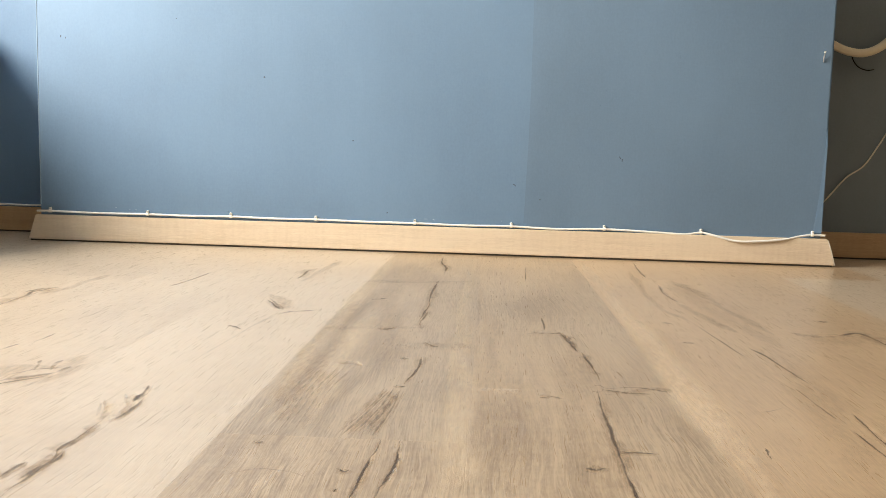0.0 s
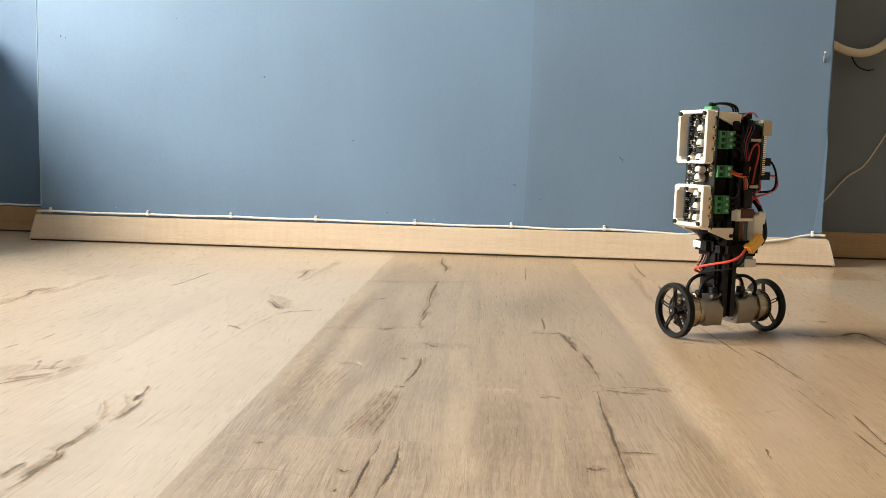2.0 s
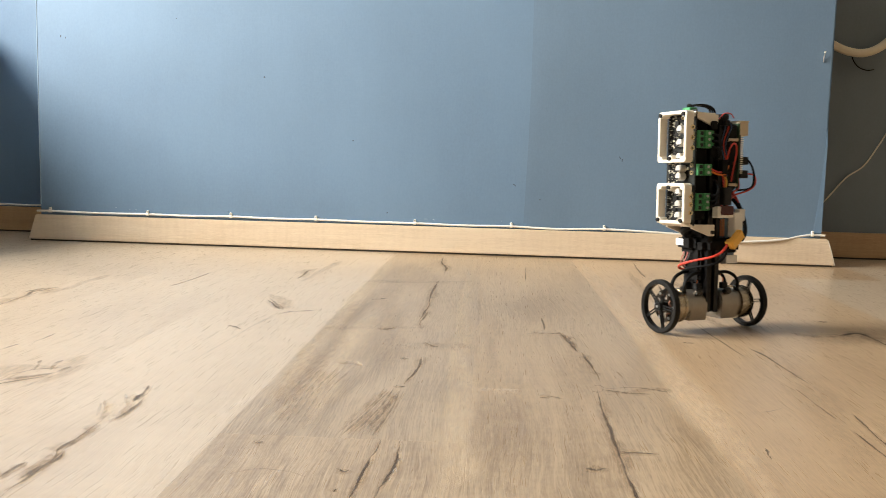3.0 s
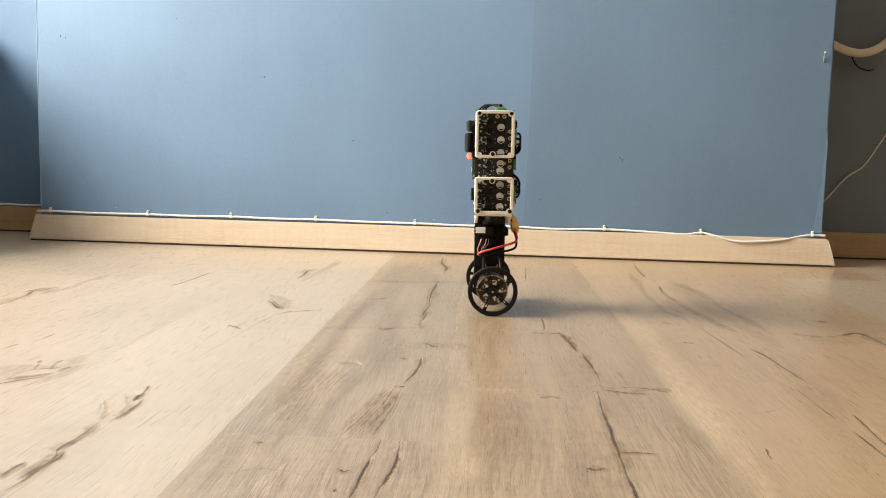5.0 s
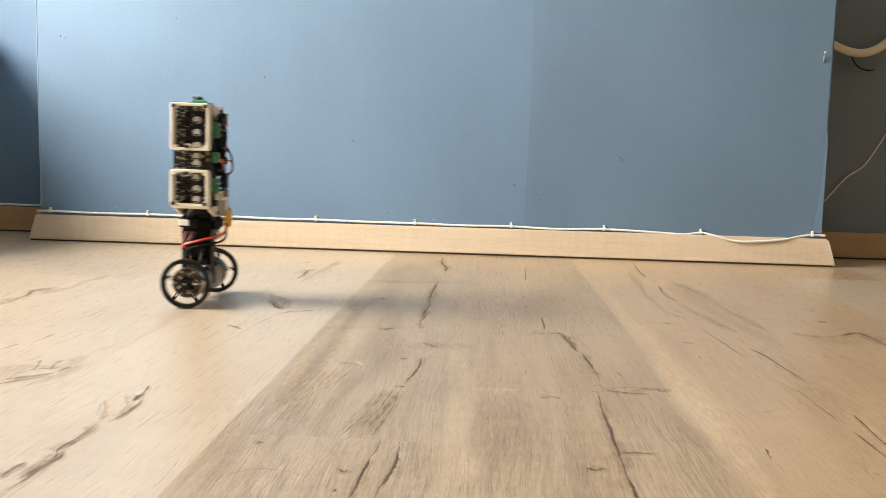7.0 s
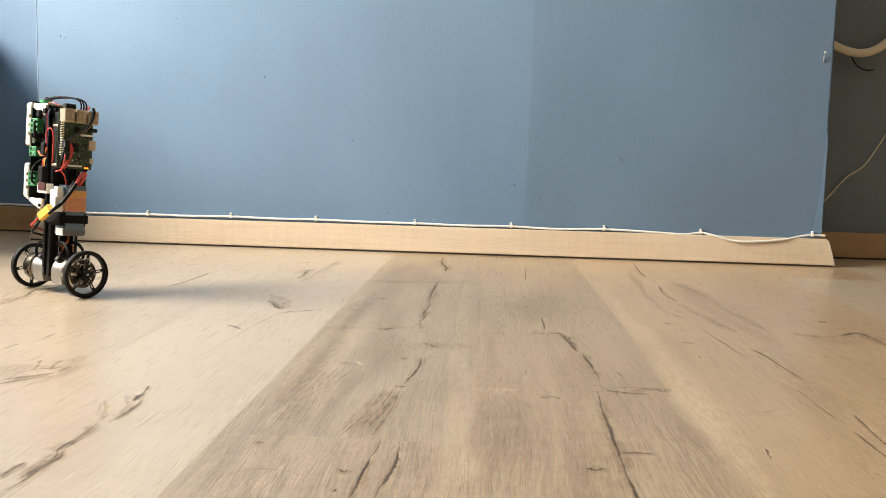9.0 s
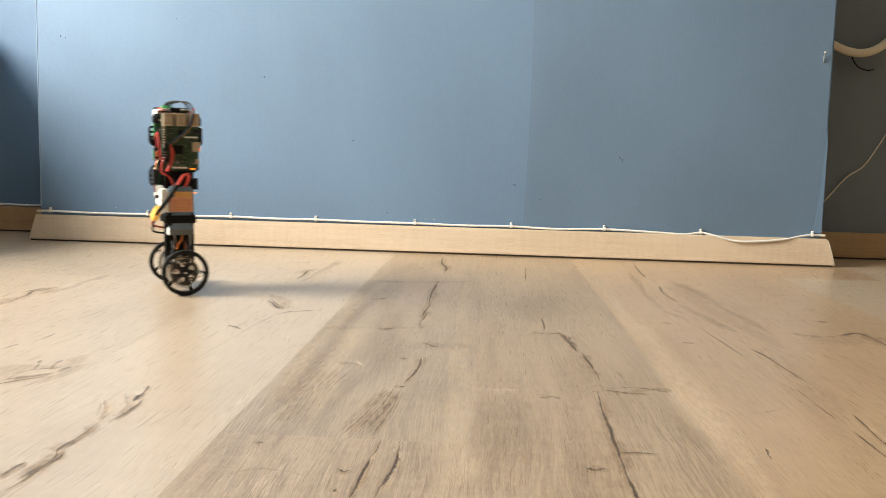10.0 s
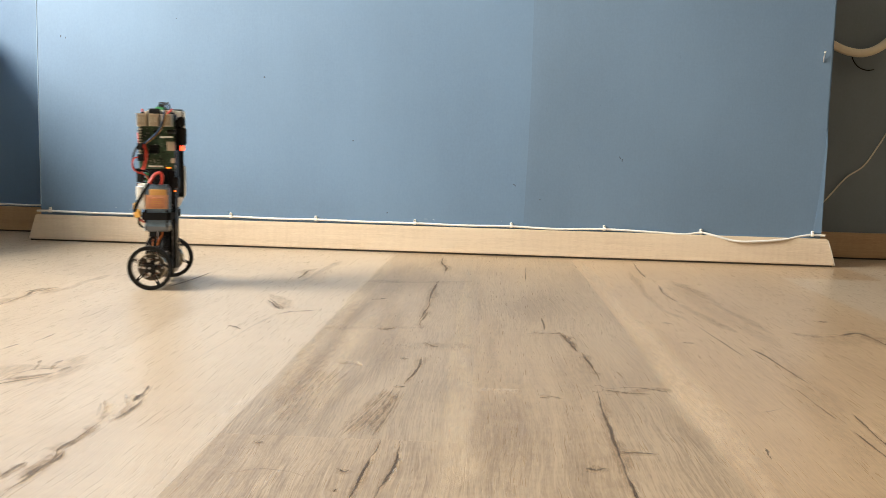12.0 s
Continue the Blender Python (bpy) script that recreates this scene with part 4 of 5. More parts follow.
part("latch", box(bmesh.new(), (0.0270, -0.0288, 0.1060), (0.0060, 0.0020, 0.0140), 0.0005), M_NYLON, jst)
buck = new("voltage_meter")
buck.parent = robot
tagged(buck, "maroon and black plug module in a white holder")
part("holder", box(bmesh.new(), (0.0010, -0.0275, 0.1240), (0.0270, 0.0110, 0.0150), 0.001), M_NYLON, buck)
part("plug", box(bmesh.new(), (0.0030, -0.0325, 0.1265), (0.0200, 0.0050, 0.0120), 0.0008), M_MAROON, buck)
part("sleeve", box(bmesh.new(), (0.0010, -0.0320, 0.1450), (0.0130, 0.0095, 0.0230), 0.001), M_IC, buck)
part("module", box(bmesh.new(), (-0.0020, -0.0290, 0.1830), (0.0100, 0.0090, 0.0190), 0.001), M_MATTE, buck)
xt = new("power_connector")
xt.parent = robot
tagged(xt, "yellow power connector on red and black leads")
tilt_xt = Matrix.Rotation(radians(12), 3, "Z") @ Matrix.Rotation(radians(-36), 3, "Y")
part("shell", box(bmesh.new(), (0.0180, -0.0345, 0.0880), (0.0280, 0.0092, 0.0135), 0.0016, tilt_xt, 2), M_YELLOW, xt)
part("collar", box(bmesh.new(), (0.0075, -0.0345, 0.0830), (0.0080, 0.0078, 0.0108), 0.0012, tilt_xt, 2), M_YELLOW, xt)


def wire(points, r, mat, parent=robot, name="wire"):
    return part(name, tube(bmesh.new(), points, r, 8, 6), mat, parent)


# lead loop below the connector
wire([(0.0040, -0.0345, 0.0815), (-0.0080, -0.0370, 0.0720), (-0.0210, -0.0340, 0.0660), (-0.0310, -0.0180, 0.0610), (-0.0345, 0.0000, 0.0560), (-0.0320, 0.0150, 0.0510), (-0.0270, 0.0195, 0.0470), (-0.0200, 0.0150, 0.0450), (-0.0140, 0.0080, 0.0440)], 0.0017, M_RED, xt, "red_lead")
wire([(0.0060, -0.0345, 0.0785), (-0.0050, -0.0370, 0.0640), (-0.0190, -0.0330, 0.0560), (-0.0290, -0.0170, 0.0520), (-0.0310, 0.0000, 0.0480), (-0.0270, 0.0120, 0.0440), (-0.0180, 0.0120, 0.0420)], 0.0017, M_BWIRE, xt, "black_lead")
# leads from the battery up and round to the connector
wire([(0.0300, 0.0080, 0.1300), (0.0370, 0.0120, 0.1420), (0.0430, 0.0110, 0.1500), (0.0460, 0.0030, 0.1480), (0.0480, -0.0060, 0.1340), (0.0475, -0.0120, 0.1250)], 0.0024, M_RED, xt, "red_lead")
wire([(0.0480, -0.0060, 0.1340), (0.0470, -0.0160, 0.1180), (0.0420, -0.0260, 0.1020), (0.0300, -0.0340, 0.0900)], 0.0027, M_BWIRE, xt, "lead_sleeve")
wire([(0.0300, 0.0000, 0.1300), (0.0350, 0.0000, 0.1390), (0.0410, -0.0030, 0.1400), (0.0445, -0.0110, 0.1290), (0.0440, -0.0200, 0.1120), (0.0390, -0.0300, 0.0980), (0.0280, -0.0350, 0.0870)], 0.0024, M_BWIRE, xt, "black_lead")
wire([(0.0250, -0.0080, 0.1300), (0.0300, -0.0150, 0.1450), (0.0420, -0.0270, 0.1520), (0.0520, -0.0300, 0.1600), (0.0530, -0.0280, 0.1720), (0.0460, -0.0240, 0.1750)], 0.0012, M_RED)
wire([(0.0240, -0.0040, 0.1300), (0.0290, -0.0120, 0.1500), (0.0460, -0.0290, 0.1560), (0.0500, -0.0300, 0.1740), (0.0470, -0.0250, 0.1900), (0.0400, -0.0220, 0.1940)], 0.0014, M_BWIRE)
# leads over the top
for dy, mat in ((0.0, M_BWIRE), (0.0045, M_BWIRE), (-0.004, M_BWIRE)):
    wire([(-0.0400, -0.008 + dy, 0.2590), (-0.0330, -0.004 + dy, 0.2630), (-0.0150, 0.003 + dy * 1.5, 0.2650), (0.0060, 0.010 + dy, 0.2640), (0.0170, 0.015 + dy, 0.2600), (0.0200, 0.017 + dy, 0.2530), (0.0180, 0.017 + dy, 0.2440)], 0.0012, mat)
part("plug_block", box(bmesh.new(), (0.0170, -0.004, 0.2500), (0.0100, 0.0160, 0.0075), 0.001), M_IC, robot)
wire([(0.0120, 0.022, 0.2500), (0.0200, 0.0250, 0.2530), (0.0250, 0.0220, 0.2490), (0.0240, 0.0180, 0.2440)], 0.0012, M_RED)
wire([(-0.0080, -0.0250, 0.2450), (0.0000, -0.0265, 0.2525), (0.0120, -0.0250, 0.2525), (0.0200, -0.0220, 0.2480)], 0.0008, M_RED)
# loom between the boards
for k, mat in enumerate((M_BWIRE, M_WIREB, M_BWIRE, M_RED, M_BWIRE, M_WIREB, M_BWIRE)):
    o = k * 0.0022
    wire([(-0.0060 + o, -0.0260, 0.2480 - o * 0.4), (-0.0030 + o, -0.0290 - o * 0.2, 0.2350), (-0.0060 + o * 0.8, -0.0270, 0.2140), (-0.0020 + o * 0.6, -0.0285, 0.1900), (0.0000 + o * 0.5, -0.0285, 0.1560)], 0.0008, mat)
for k, mat in enumerate((M_RED, M_WIREO, M_WIREY, M_BWIRE)):
    o = k * 0.0022
    wire([(-0.0020 + o, -0.0280, 0.1720), (-0.0030 + o * 1.3, -0.0310, 0.1650), (-0.0020 + o, -0.0310, 0.1560)], 0.0008, mat)
part("loom_wrap", box(bmesh.new(), (-0.001, -0.0275, 0.2400), (0.0170, 0.0120, 0.0170), 0.005, seg=2), M_BWIRE, robot)
wire([(-0.0230, -0.0280, 0.1810), (-0.0120, -0.0310, 0.1760), (-0.0010, -0.0310, 0.1780), (0.0030, -0.0300, 0.1860)], 0.0012, M_RED)
wire([(-0.0230, -0.0270, 0.1780), (-0.0120, -0.0300, 0.1735), (0.0000, -0.0310, 0.1740), (0.0060, -0.0300, 0.1850)], 0.0012, M_WIREO)
wire([(0.0030, -0.0290, 0.1900), (0.0060, -0.0320, 0.2080), (0.0150, -0.0310, 0.2140), (0.0200, -0.0290, 0.2040), (0.0170, -0.0270, 0.1800), (0.0150, -0.0260, 0.1640)], 0.0011, M_RED)
for k in range(3):
    wire([(-0.0260, -0.0280, 0.2240 - 0.0076 * k), (-0.0190, -0.0375, 0.2220 - 0.0076 * k), (-0.0150, -0.0370, 0.2060 - 0.004 * k), (-0.0140, -0.0270, 0.1920)], 0.0017, M_BWIRE)
    wire([(-0.0270, -0.0280, 0.1450 - 0.0076 * k), (-0.0200, -0.0375, 0.1470 - 0.006 * k), (-0.0160, -0.0370, 0.1560), (-0.0140, -0.0270, 0.1660)], 0.0017, M_BWIRE)
# leads across the computer board
for k, mat in enumerate((M_WIREB, M_BWIRE, M_TAN)):
    o = k * 0.0018
    wire([(PX + 0.0150, 0.0175 + o, 0.2500), (PX + 0.0190, 0.0170 + o, 0.2380), (PX + 0.0170, 0.0100 + o, 0.2200), (PX + 0.0110, -0.0020 + o, 0.2080), (PX + 0.0100, -0.0130 + o, 0.1990), (PX + 0.0090, -0.0190 + o, 0.1950)], 0.0009, mat)
for k in range(2):
    o = k * 0.003
    wire([(PX + 0.0120, -0.0180 + o, 0.1960), (PX + 0.0140, -0.0130 + o, 0.1840), (PX + 0.0110, -0.0150 + o, 0.1690), (PX + 0.0070, -0.0200 + o, 0.1560), (PX - 0.006, -0.0240, 0.1500)], 0.0011, M_RED)
# thin leads fanning out below the strap
for k, mat in enumerate((M_PINK, M_BWIRE, M_PINK, M_GREY, M_BWIRE)):
    o = k * 0.0036
    wire([(-0.0235, 0.0150 - o, 0.0710), (-0.0250, 0.0180 - o * 1.1, 0.0620), (-0.0245, 0.0205 - o * 0.7, 0.0530), (-0.0180, 0.0170 - o * 0.5, 0.0450)], 0.0007, mat)
# orange lead between the posts
wire([(0.0130, 0.0060, 0.0560), (0.0150, 0.0040, 0.0460), (0.0140, -0.0010, 0.0380), (0.0120, -0.003, 0.0300)], 0.0014, M_WIREO)
wire([(-0.0120, 0.0010, 0.0560), (-0.0145, -0.0020, 0.0460), (-0.0130, 0.0020, 0.0360)], 0.0014, M_WIREO)
part("switch_board", box(bmesh.new(), (0.0060, 0.0270, 0.1340), (0.0120, 0.0080, 0.0180), 0.001), M_IC, robot)
part("status_light", box(bmesh.new(), (0.0130, 0.0262, 0.1200), (0.0050, 0.0020, 0.0018), 0.0004), M_LEDO, robot, "glowing amber light")

# the body stands a little shorter than its drawing
for ob in robot.children_recursive:
    if ob.name.split(".")[0] not in ("wheel", "tyre", "rim", "spoke", "hub", "axle") or ob.parent.name.startswith("board_frame"):
        if ob.type == "MESH" and not (ob.parent and ob.parent.name.startswith("motor")):
            ob.data.transform(Matrix.Diagonal((1, 1, 0.988, 1)))
            ob.location.z *= 0.988


# ---- floor ----
PLANK_W, PLANK_L, SEAM = 0.196, 1.285, -0.2071
floor = tagged(new("floor"), "pale greyish oak laminate floor with knots and cracks", "floor", "", "structure")
part("subfloor", box(bmesh.new(), ((EAST + WALL_W) / 2, (BACK + SOUTH) / 2, -0.060), (EAST - WALL_W + 0.8, BACK - SOUTH + 0.4, 0.100)), M_UNDERLAY_SHADE, floor, smooth=False)


def plank_mesh(length, mat):
    bm = bmesh.new()
    w, e, h = PLANK_W / 2, 0.0001, length / 2 - 0.00004
    low = [bm.verts.new(q) for q in ((-w, -h, -0.009), (w, -h, -0.009), (w, h, -0.009), (-w, h, -0.009))]
    mid = [bm.verts.new(q) for q in ((-w, -h, -0.00009), (w, -h, -0.00006), (w, h, -0.00006), (-w, h, -0.00009))]
    top = [bm.verts.new(q) for q in ((-w + 0.0008, -h + e, 0), (w - e, -h + e, 0), (w - e, h - e, 0), (-w + 0.0008, h - e, 0))]
    for a, b in ((low, mid), (mid, top)):
        for k in range(4):
            bm.faces.new((a[k], a[(k + 1) % 4], b[(k + 1) % 4], b[k]))
    bm.faces.new(top)
    me = bpy.data.meshes.new("plank")
    bm.to_mesh(me)
    bm.free()
    me.materials.append(mat)
    return me


PLANKS = {}
JOINTS = {-3: 0.18, -2: 0.52, -1: 0.40, 0: 0.663, 1: 0.53, 2: 0.36, 3: 0.59, 4: 0.45}
TONES = {(0, 0): 1, (0, -1): 3, (-1, 0): 0, (-1, 1): 0, (1, 0): 3, (1, 1): 3, (2, 0): 2, (2, 1): 2, (3, 1): 2}
for k in range(-9, 19):
    start = JOINTS.get(k, -0.3 + (k * 0.37) % 0.9)
    for j in range(-4, 3):
        y0 = start + j * PLANK_L
        if y0 > BACK - 0.02 or y0 + PLANK_L < SOUTH:
            continue
        tone = TONES.get((k, j), 0 if k < 0 else (2 if (k + j) % 2 else 0))
        lo, hi = max(y0, SOUTH - 0.05), min(y0 + PLANK_L, BACK + 0.06)
        if hi - lo < 0.05:
            continue
        key = (tone, round(hi - lo, 3))
        if key not in PLANKS:
            PLANKS[key] = plank_mesh(hi - lo, M_FLOOR[tone])
        ob = new("plank", PLANKS[key])
        ob.parent = floor
        ob.location = (SEAM + (k + 0.5) * PLANK_W, (lo + hi) / 2, 0)


def streak(points, width, mat, name="crack", lift=0.0003, taper=True, seed=1, rough=0.45):
    """A mark in the boards' surface: a ribbon that wavers in width and fades at its rims."""
    rn = random.Random(seed)
    line = curve_points([(x, y, 0) for x, y in points], 12)
    bm = bmesh.new()
    cover, rows, kink = [], [], 0.0
    n = len(line) - 1
    wave = [(rn.uniform(0.10, 0.2), rn.uniform(0, 6)), (rn.uniform(0.38, 0.6), rn.uniform(0, 6)), (rn.uniform(0.8, 1.1), rn.uniform(0, 6))]
    for i, q in enumerate(line):
        d = (line[min(i + 1, n)] - line[max(i - 1, 0)]).normalized()
        side = Vector((-d.y, d.x, 0))
        f = min(1.0, 5 * i / n + 0.15, 5 * (n - i) / n + 0.15) if taper else 1.0
        kink = kink * 0.8 + rn.uniform(-0.0003, 0.0003)
        sway = [math.sin(s * i + o) for s, o in wave]
        w = width * f * (1 + rough * (0.75 * sway[0] + 0.25 * sway[1]) + rn.uniform(-0.12, 0.12))
        q = q + side * (width * (0.30 * sway[0] + 0.14 * sway[1]) + kink)
        row = []
        for s, c in ((-1.0, 0.0), (-0.55, 0.75), (0.0, 1.0), (0.45, 0.9), (1.0, 0.0)):
            row.append(bm.verts.new((q.x + side.x * w * s, q.y + side.y * w * s, lift)))
            cover.append(c * (0.35 + 0.65 * f) * (0.8 + 0.2 * sway[0]))
        rows.append(row)
    for a, b in zip(rows, rows[1:]):
        for k in range(4):
            bm.faces.new((a[k], b[k], b[k + 1], a[k + 1]))
    bmesh.ops.recalc_face_normals(bm, faces=bm.faces[:])
    ob = part(name, bm, mat, floor, smooth=False)
    at = ob.data.attributes.new("cover", "FLOAT", "POINT")
    at.data.foreach_set("value", cover)
    ob.visible_shadow = False
    return ob


def crack(points, width, halo=0.0, seed=1):
    """A split in the print: a brown stain, a thin dark core, and a pale lip along one side."""
    if halo:
        streak(points, halo, M_SMEAR, "grey_streak", 0.0002 + seed * 1e-6, True, seed + 50, 0.5)
    streak(points, width * 1.35, M_KNOT, "crack_edge", 0.0003 + seed * 1e-6, True, seed, 0.6)
    streak([(x + width * 1.7, y) for x, y in points], width * 0.8, M_LIGHT, "pale_lip", 0.0004 + seed * 1e-6, True, seed, 0.6)
    streak(points, width * 0.66, M_CRACK, "crack", 0.0005 + seed * 1e-6, True, seed, 0.5)


crack([(0.095, 1.116), (0.100, 1.082), (0.104, 1.043), (0.108, 0.998)], 0.0014, 0.0060, 1)
crack([(0.112, 1.001), (0.114, 0.965), (0.117, 0.921), (0.118, 0.888)], 0.0011, 0.0060, 2)
crack([(0.111, 0.834), (0.108, 0.789), (0.106, 0.746), (0.106, 0.714), (0.105, 0.671), (0.105, 0.633), (0.104, 0.599), (0.104, 0.564), (0.103, 0.539)], 0.0015, 0.0060, 3)
crack([(0.078, 1.212), (0.078, 1.162), (0.077, 1.117)], 0.0009, 0.0000, 4)
crack([(-0.096, 1.919), (-0.093, 1.797), (-0.081, 1.726), (-0.079, 1.642)], 0.0012, 0.0080, 5)
crack([(-0.083, 1.543), (-0.087, 1.468), (-0.088, 1.382), (-0.084, 1.287), (-0.086, 1.229), (-0.089, 1.160)], 0.0012, 0.0080, 6)
crack([(-0.082, 1.226), (-0.084, 1.182), (-0.086, 1.141), (-0.081, 1.100)], 0.0009, 0.0050, 7)
crack([(-0.069, 0.952), (-0.068, 0.915), (-0.071, 0.873), (-0.077, 0.830)], 0.0011, 0.0070, 8)
crack([(-0.075, 0.824), (-0.080, 0.821), (-0.085, 0.825)], 0.0009, 0.0040, 9)
crack([(-0.079, 0.664), (-0.079, 0.637), (-0.082, 0.610), (-0.083, 0.577), (-0.084, 0.547), (-0.084, 0.524)], 0.0012, 0.0040, 10)
crack([(-0.063, 0.666), (-0.062, 0.637), (-0.062, 0.613), (-0.064, 0.584), (-0.067, 0.560), (-0.069, 0.534)], 0.0014, 0.0040, 11)
crack([(-0.305, 0.509), (-0.306, 0.536), (-0.304, 0.555), (-0.306, 0.576), (-0.306, 0.593), (-0.311, 0.608), (-0.311, 0.620), (-0.310, 0.640), (-0.311, 0.665), (-0.310, 0.680)], 0.0010, 0.0070, 12)
crack([(-0.309, 0.548), (-0.308, 0.568), (-0.304, 0.582), (-0.302, 0.592), (-0.307, 0.608)], 0.0009, 0.0050, 13)
crack([(-0.304, 0.676), (-0.302, 0.687), (-0.300, 0.699), (-0.299, 0.710), (-0.301, 0.734), (-0.303, 0.752)], 0.0014, 0.0060, 14)
crack([(-0.307, 0.737), (-0.309, 0.755), (-0.311, 0.772), (-0.314, 0.791)], 0.0022, 0.0050, 15)
crack([(-0.323, 0.540), (-0.324, 0.561), (-0.323, 0.571), (-0.321, 0.583)], 0.0012, 0.0060, 16)
crack([(-0.456, 0.766), (-0.448, 0.782), (-0.439, 0.793), (-0.428, 0.806), (-0.424, 0.822)], 0.0013, 0.0100, 17)
crack([(-0.676, 1.142), (-0.679, 1.197), (-0.682, 1.253), (-0.691, 1.283), (-0.684, 1.302), (-0.676, 1.339)], 0.0018, 0.0120, 18)
crack([(-0.527, 0.908), (-0.525, 0.926), (-0.522, 0.941)], 0.0008, 0.0000, 19)
crack([(-0.513, 0.948), (-0.511, 0.970), (-0.511, 1.000)], 0.0008, 0.0000, 20)
crack([(-0.326, 1.284), (-0.307, 1.243), (-0.292, 1.208)], 0.0030, 0.0100, 21)
crack([(-0.281, 1.174), (-0.271, 1.194), (-0.257, 1.201), (-0.242, 1.209)], 0.0013, 0.0060, 22)
crack([(-0.328, 1.085), (-0.317, 1.076), (-0.305, 1.064)], 0.0012, 0.0060, 23)
crack([(-0.332, 1.500), (-0.332, 1.559), (-0.334, 1.613), (-0.324, 1.640)], 0.0014, 0.0120, 24)
crack([(-0.514, 1.381), (-0.506, 1.440), (-0.500, 1.557)], 0.0008, 0.0050, 25)
crack([(0.308, 1.575), (0.300, 1.494), (0.300, 1.429), (0.306, 1.385)], 0.0010, 0.0040, 26)
crack([(0.286, 1.221), (0.291, 1.143), (0.296, 1.059), (0.302, 0.992)], 0.0006, 0.0000, 27)
crack([(0.319, 1.056), (0.326, 1.018), (0.328, 0.975), (0.330, 0.937), (0.332, 0.890)], 0.0009, 0.0030, 28)
crack([(0.311, 0.870), (0.311, 0.835), (0.311, 0.803), (0.311, 0.765)], 0.0006, 0.0000, 29)
crack([(0.333, 0.788), (0.329, 0.743), (0.326, 0.705), (0.324, 0.678)], 0.0010, 0.0040, 30)
crack([(0.313, 0.734), (0.312, 0.695), (0.312, 0.661)], 0.0006, 0.0000, 31)
crack([(0.223, 0.681), (0.221, 0.666), (0.220, 0.653)], 0.0007, 0.0000, 32)
crack([(0.319, 1.913), (0.306, 1.768), (0.303, 1.669)], 0.0011, 0.0030, 33)
crack([(0.080, 1.784), (0.075, 1.679), (0.070, 1.571)], 0.0009, 0.0000, 34)
crack([(0.454, 1.164), (0.471, 1.160), (0.496, 1.175), (0.503, 1.144), (0.503, 1.103), (0.509, 1.072)], 0.0022, 0.0140, 35)
crack([(0.106, 0.654), (0.117, 0.656), (0.127, 0.656), (0.136, 0.655)], 0.0013, 0.0060, 36)
crack([(0.076, 0.617), (0.083, 0.615), (0.093, 0.621)], 0.0013, 0.0070, 37)
crack([(0.053, 0.800), (0.064, 0.806), (0.074, 0.800)], 0.0011, 0.0060, 38)
crack([(0.115, 0.839), (0.139, 0.830), (0.160, 0.827)], 0.0007, 0.0080, 39)
crack([(-0.137, 1.097), (-0.126, 1.092), (-0.117, 1.108)], 0.0013, 0.0080, 40)
crack([(-0.092, 0.938), (-0.087, 0.936), (-0.084, 0.942)], 0.0012, 0.0050, 41)
crack([(-0.176, 1.320), (-0.165, 1.322), (-0.152, 1.336)], 0.0008, 0.0050, 42)
crack([(-0.071, 1.026), (-0.063, 1.009), (-0.055, 1.001)], 0.0010, 0.0060, 43)
crack([(0.476, 1.260), (0.479, 1.252), (0.487, 1.258)], 0.0014, 0.0060, 44)
crack([(0.248, 1.210), (0.251, 1.202), (0.256, 1.203)], 0.0012, 0.0060, 45)
crack([(0.245, 1.079), (0.250, 1.074), (0.259, 1.075)], 0.0010, 0.0070, 46)
crack([(-0.175, 0.646), (-0.171, 0.643), (-0.168, 0.647)], 0.0008, 0.0050, 47)
crack([(-0.100, 0.594), (-0.096, 0.590), (-0.093, 0.595)], 0.0011, 0.0060, 48)
crack([(-0.097, 0.553), (-0.095, 0.559)], 0.0010, 0.0040, 49)
streak([(-0.310, 0.680), (-0.318, 0.704), (-0.337, 0.743)], 0.0040, M_SMEAR, "grey_streak", 0.000249, True, 50, 0.5)
streak([(-0.301, 0.699), (-0.309, 0.726), (-0.324, 0.760)], 0.0050, M_SMEAR, "grey_streak", 0.00025, True, 51, 0.5)
streak([(-0.465, 0.800), (-0.459, 0.842), (-0.429, 0.851), (-0.423, 0.903)], 0.0140, M_SMEAR, "grey_streak", 0.000251, True, 52, 0.5)
streak([(-0.427, 0.772), (-0.413, 0.808), (-0.410, 0.862)], 0.0070, M_SMEAR, "grey_streak", 0.000252, True, 53, 0.5)
streak([(-0.667, 1.261), (-0.661, 1.318), (-0.663, 1.398), (-0.652, 1.484)], 0.0120, M_SMEAR, "grey_streak", 0.000253, True, 54, 0.5)
streak([(-0.337, 1.342), (-0.301, 1.269), (-0.291, 1.208)], 0.0120, M_SMEAR, "grey_streak", 0.000254, True, 55, 0.5)
streak([(-0.320, 1.469), (-0.312, 1.635), (-0.294, 1.784)], 0.0100, M_SMEAR, "grey_streak", 0.000255, True, 56, 0.5)
streak([(-0.308, 0.890), (-0.302, 0.990), (-0.297, 1.083), (-0.285, 1.174)], 0.0022, M_SMEAR, "grey_streak", 0.000256, True, 57, 0.5)
streak([(0.335, 1.631), (0.361, 1.520), (0.369, 1.317), (0.377, 1.144)], 0.0120, M_SMEAR, "grey_streak", 0.000257, True, 58, 0.5)
streak([(0.301, 1.390), (0.312, 1.269), (0.328, 1.150)], 0.0080, M_SMEAR, "grey_streak", 0.000258, True, 59, 0.5)
streak([(-0.083, 0.810), (-0.093, 0.761), (-0.101, 0.710), (-0.105, 0.665)], 0.0120, M_WASH, "grey_streak", 0.000259, True, 60, 0.5)
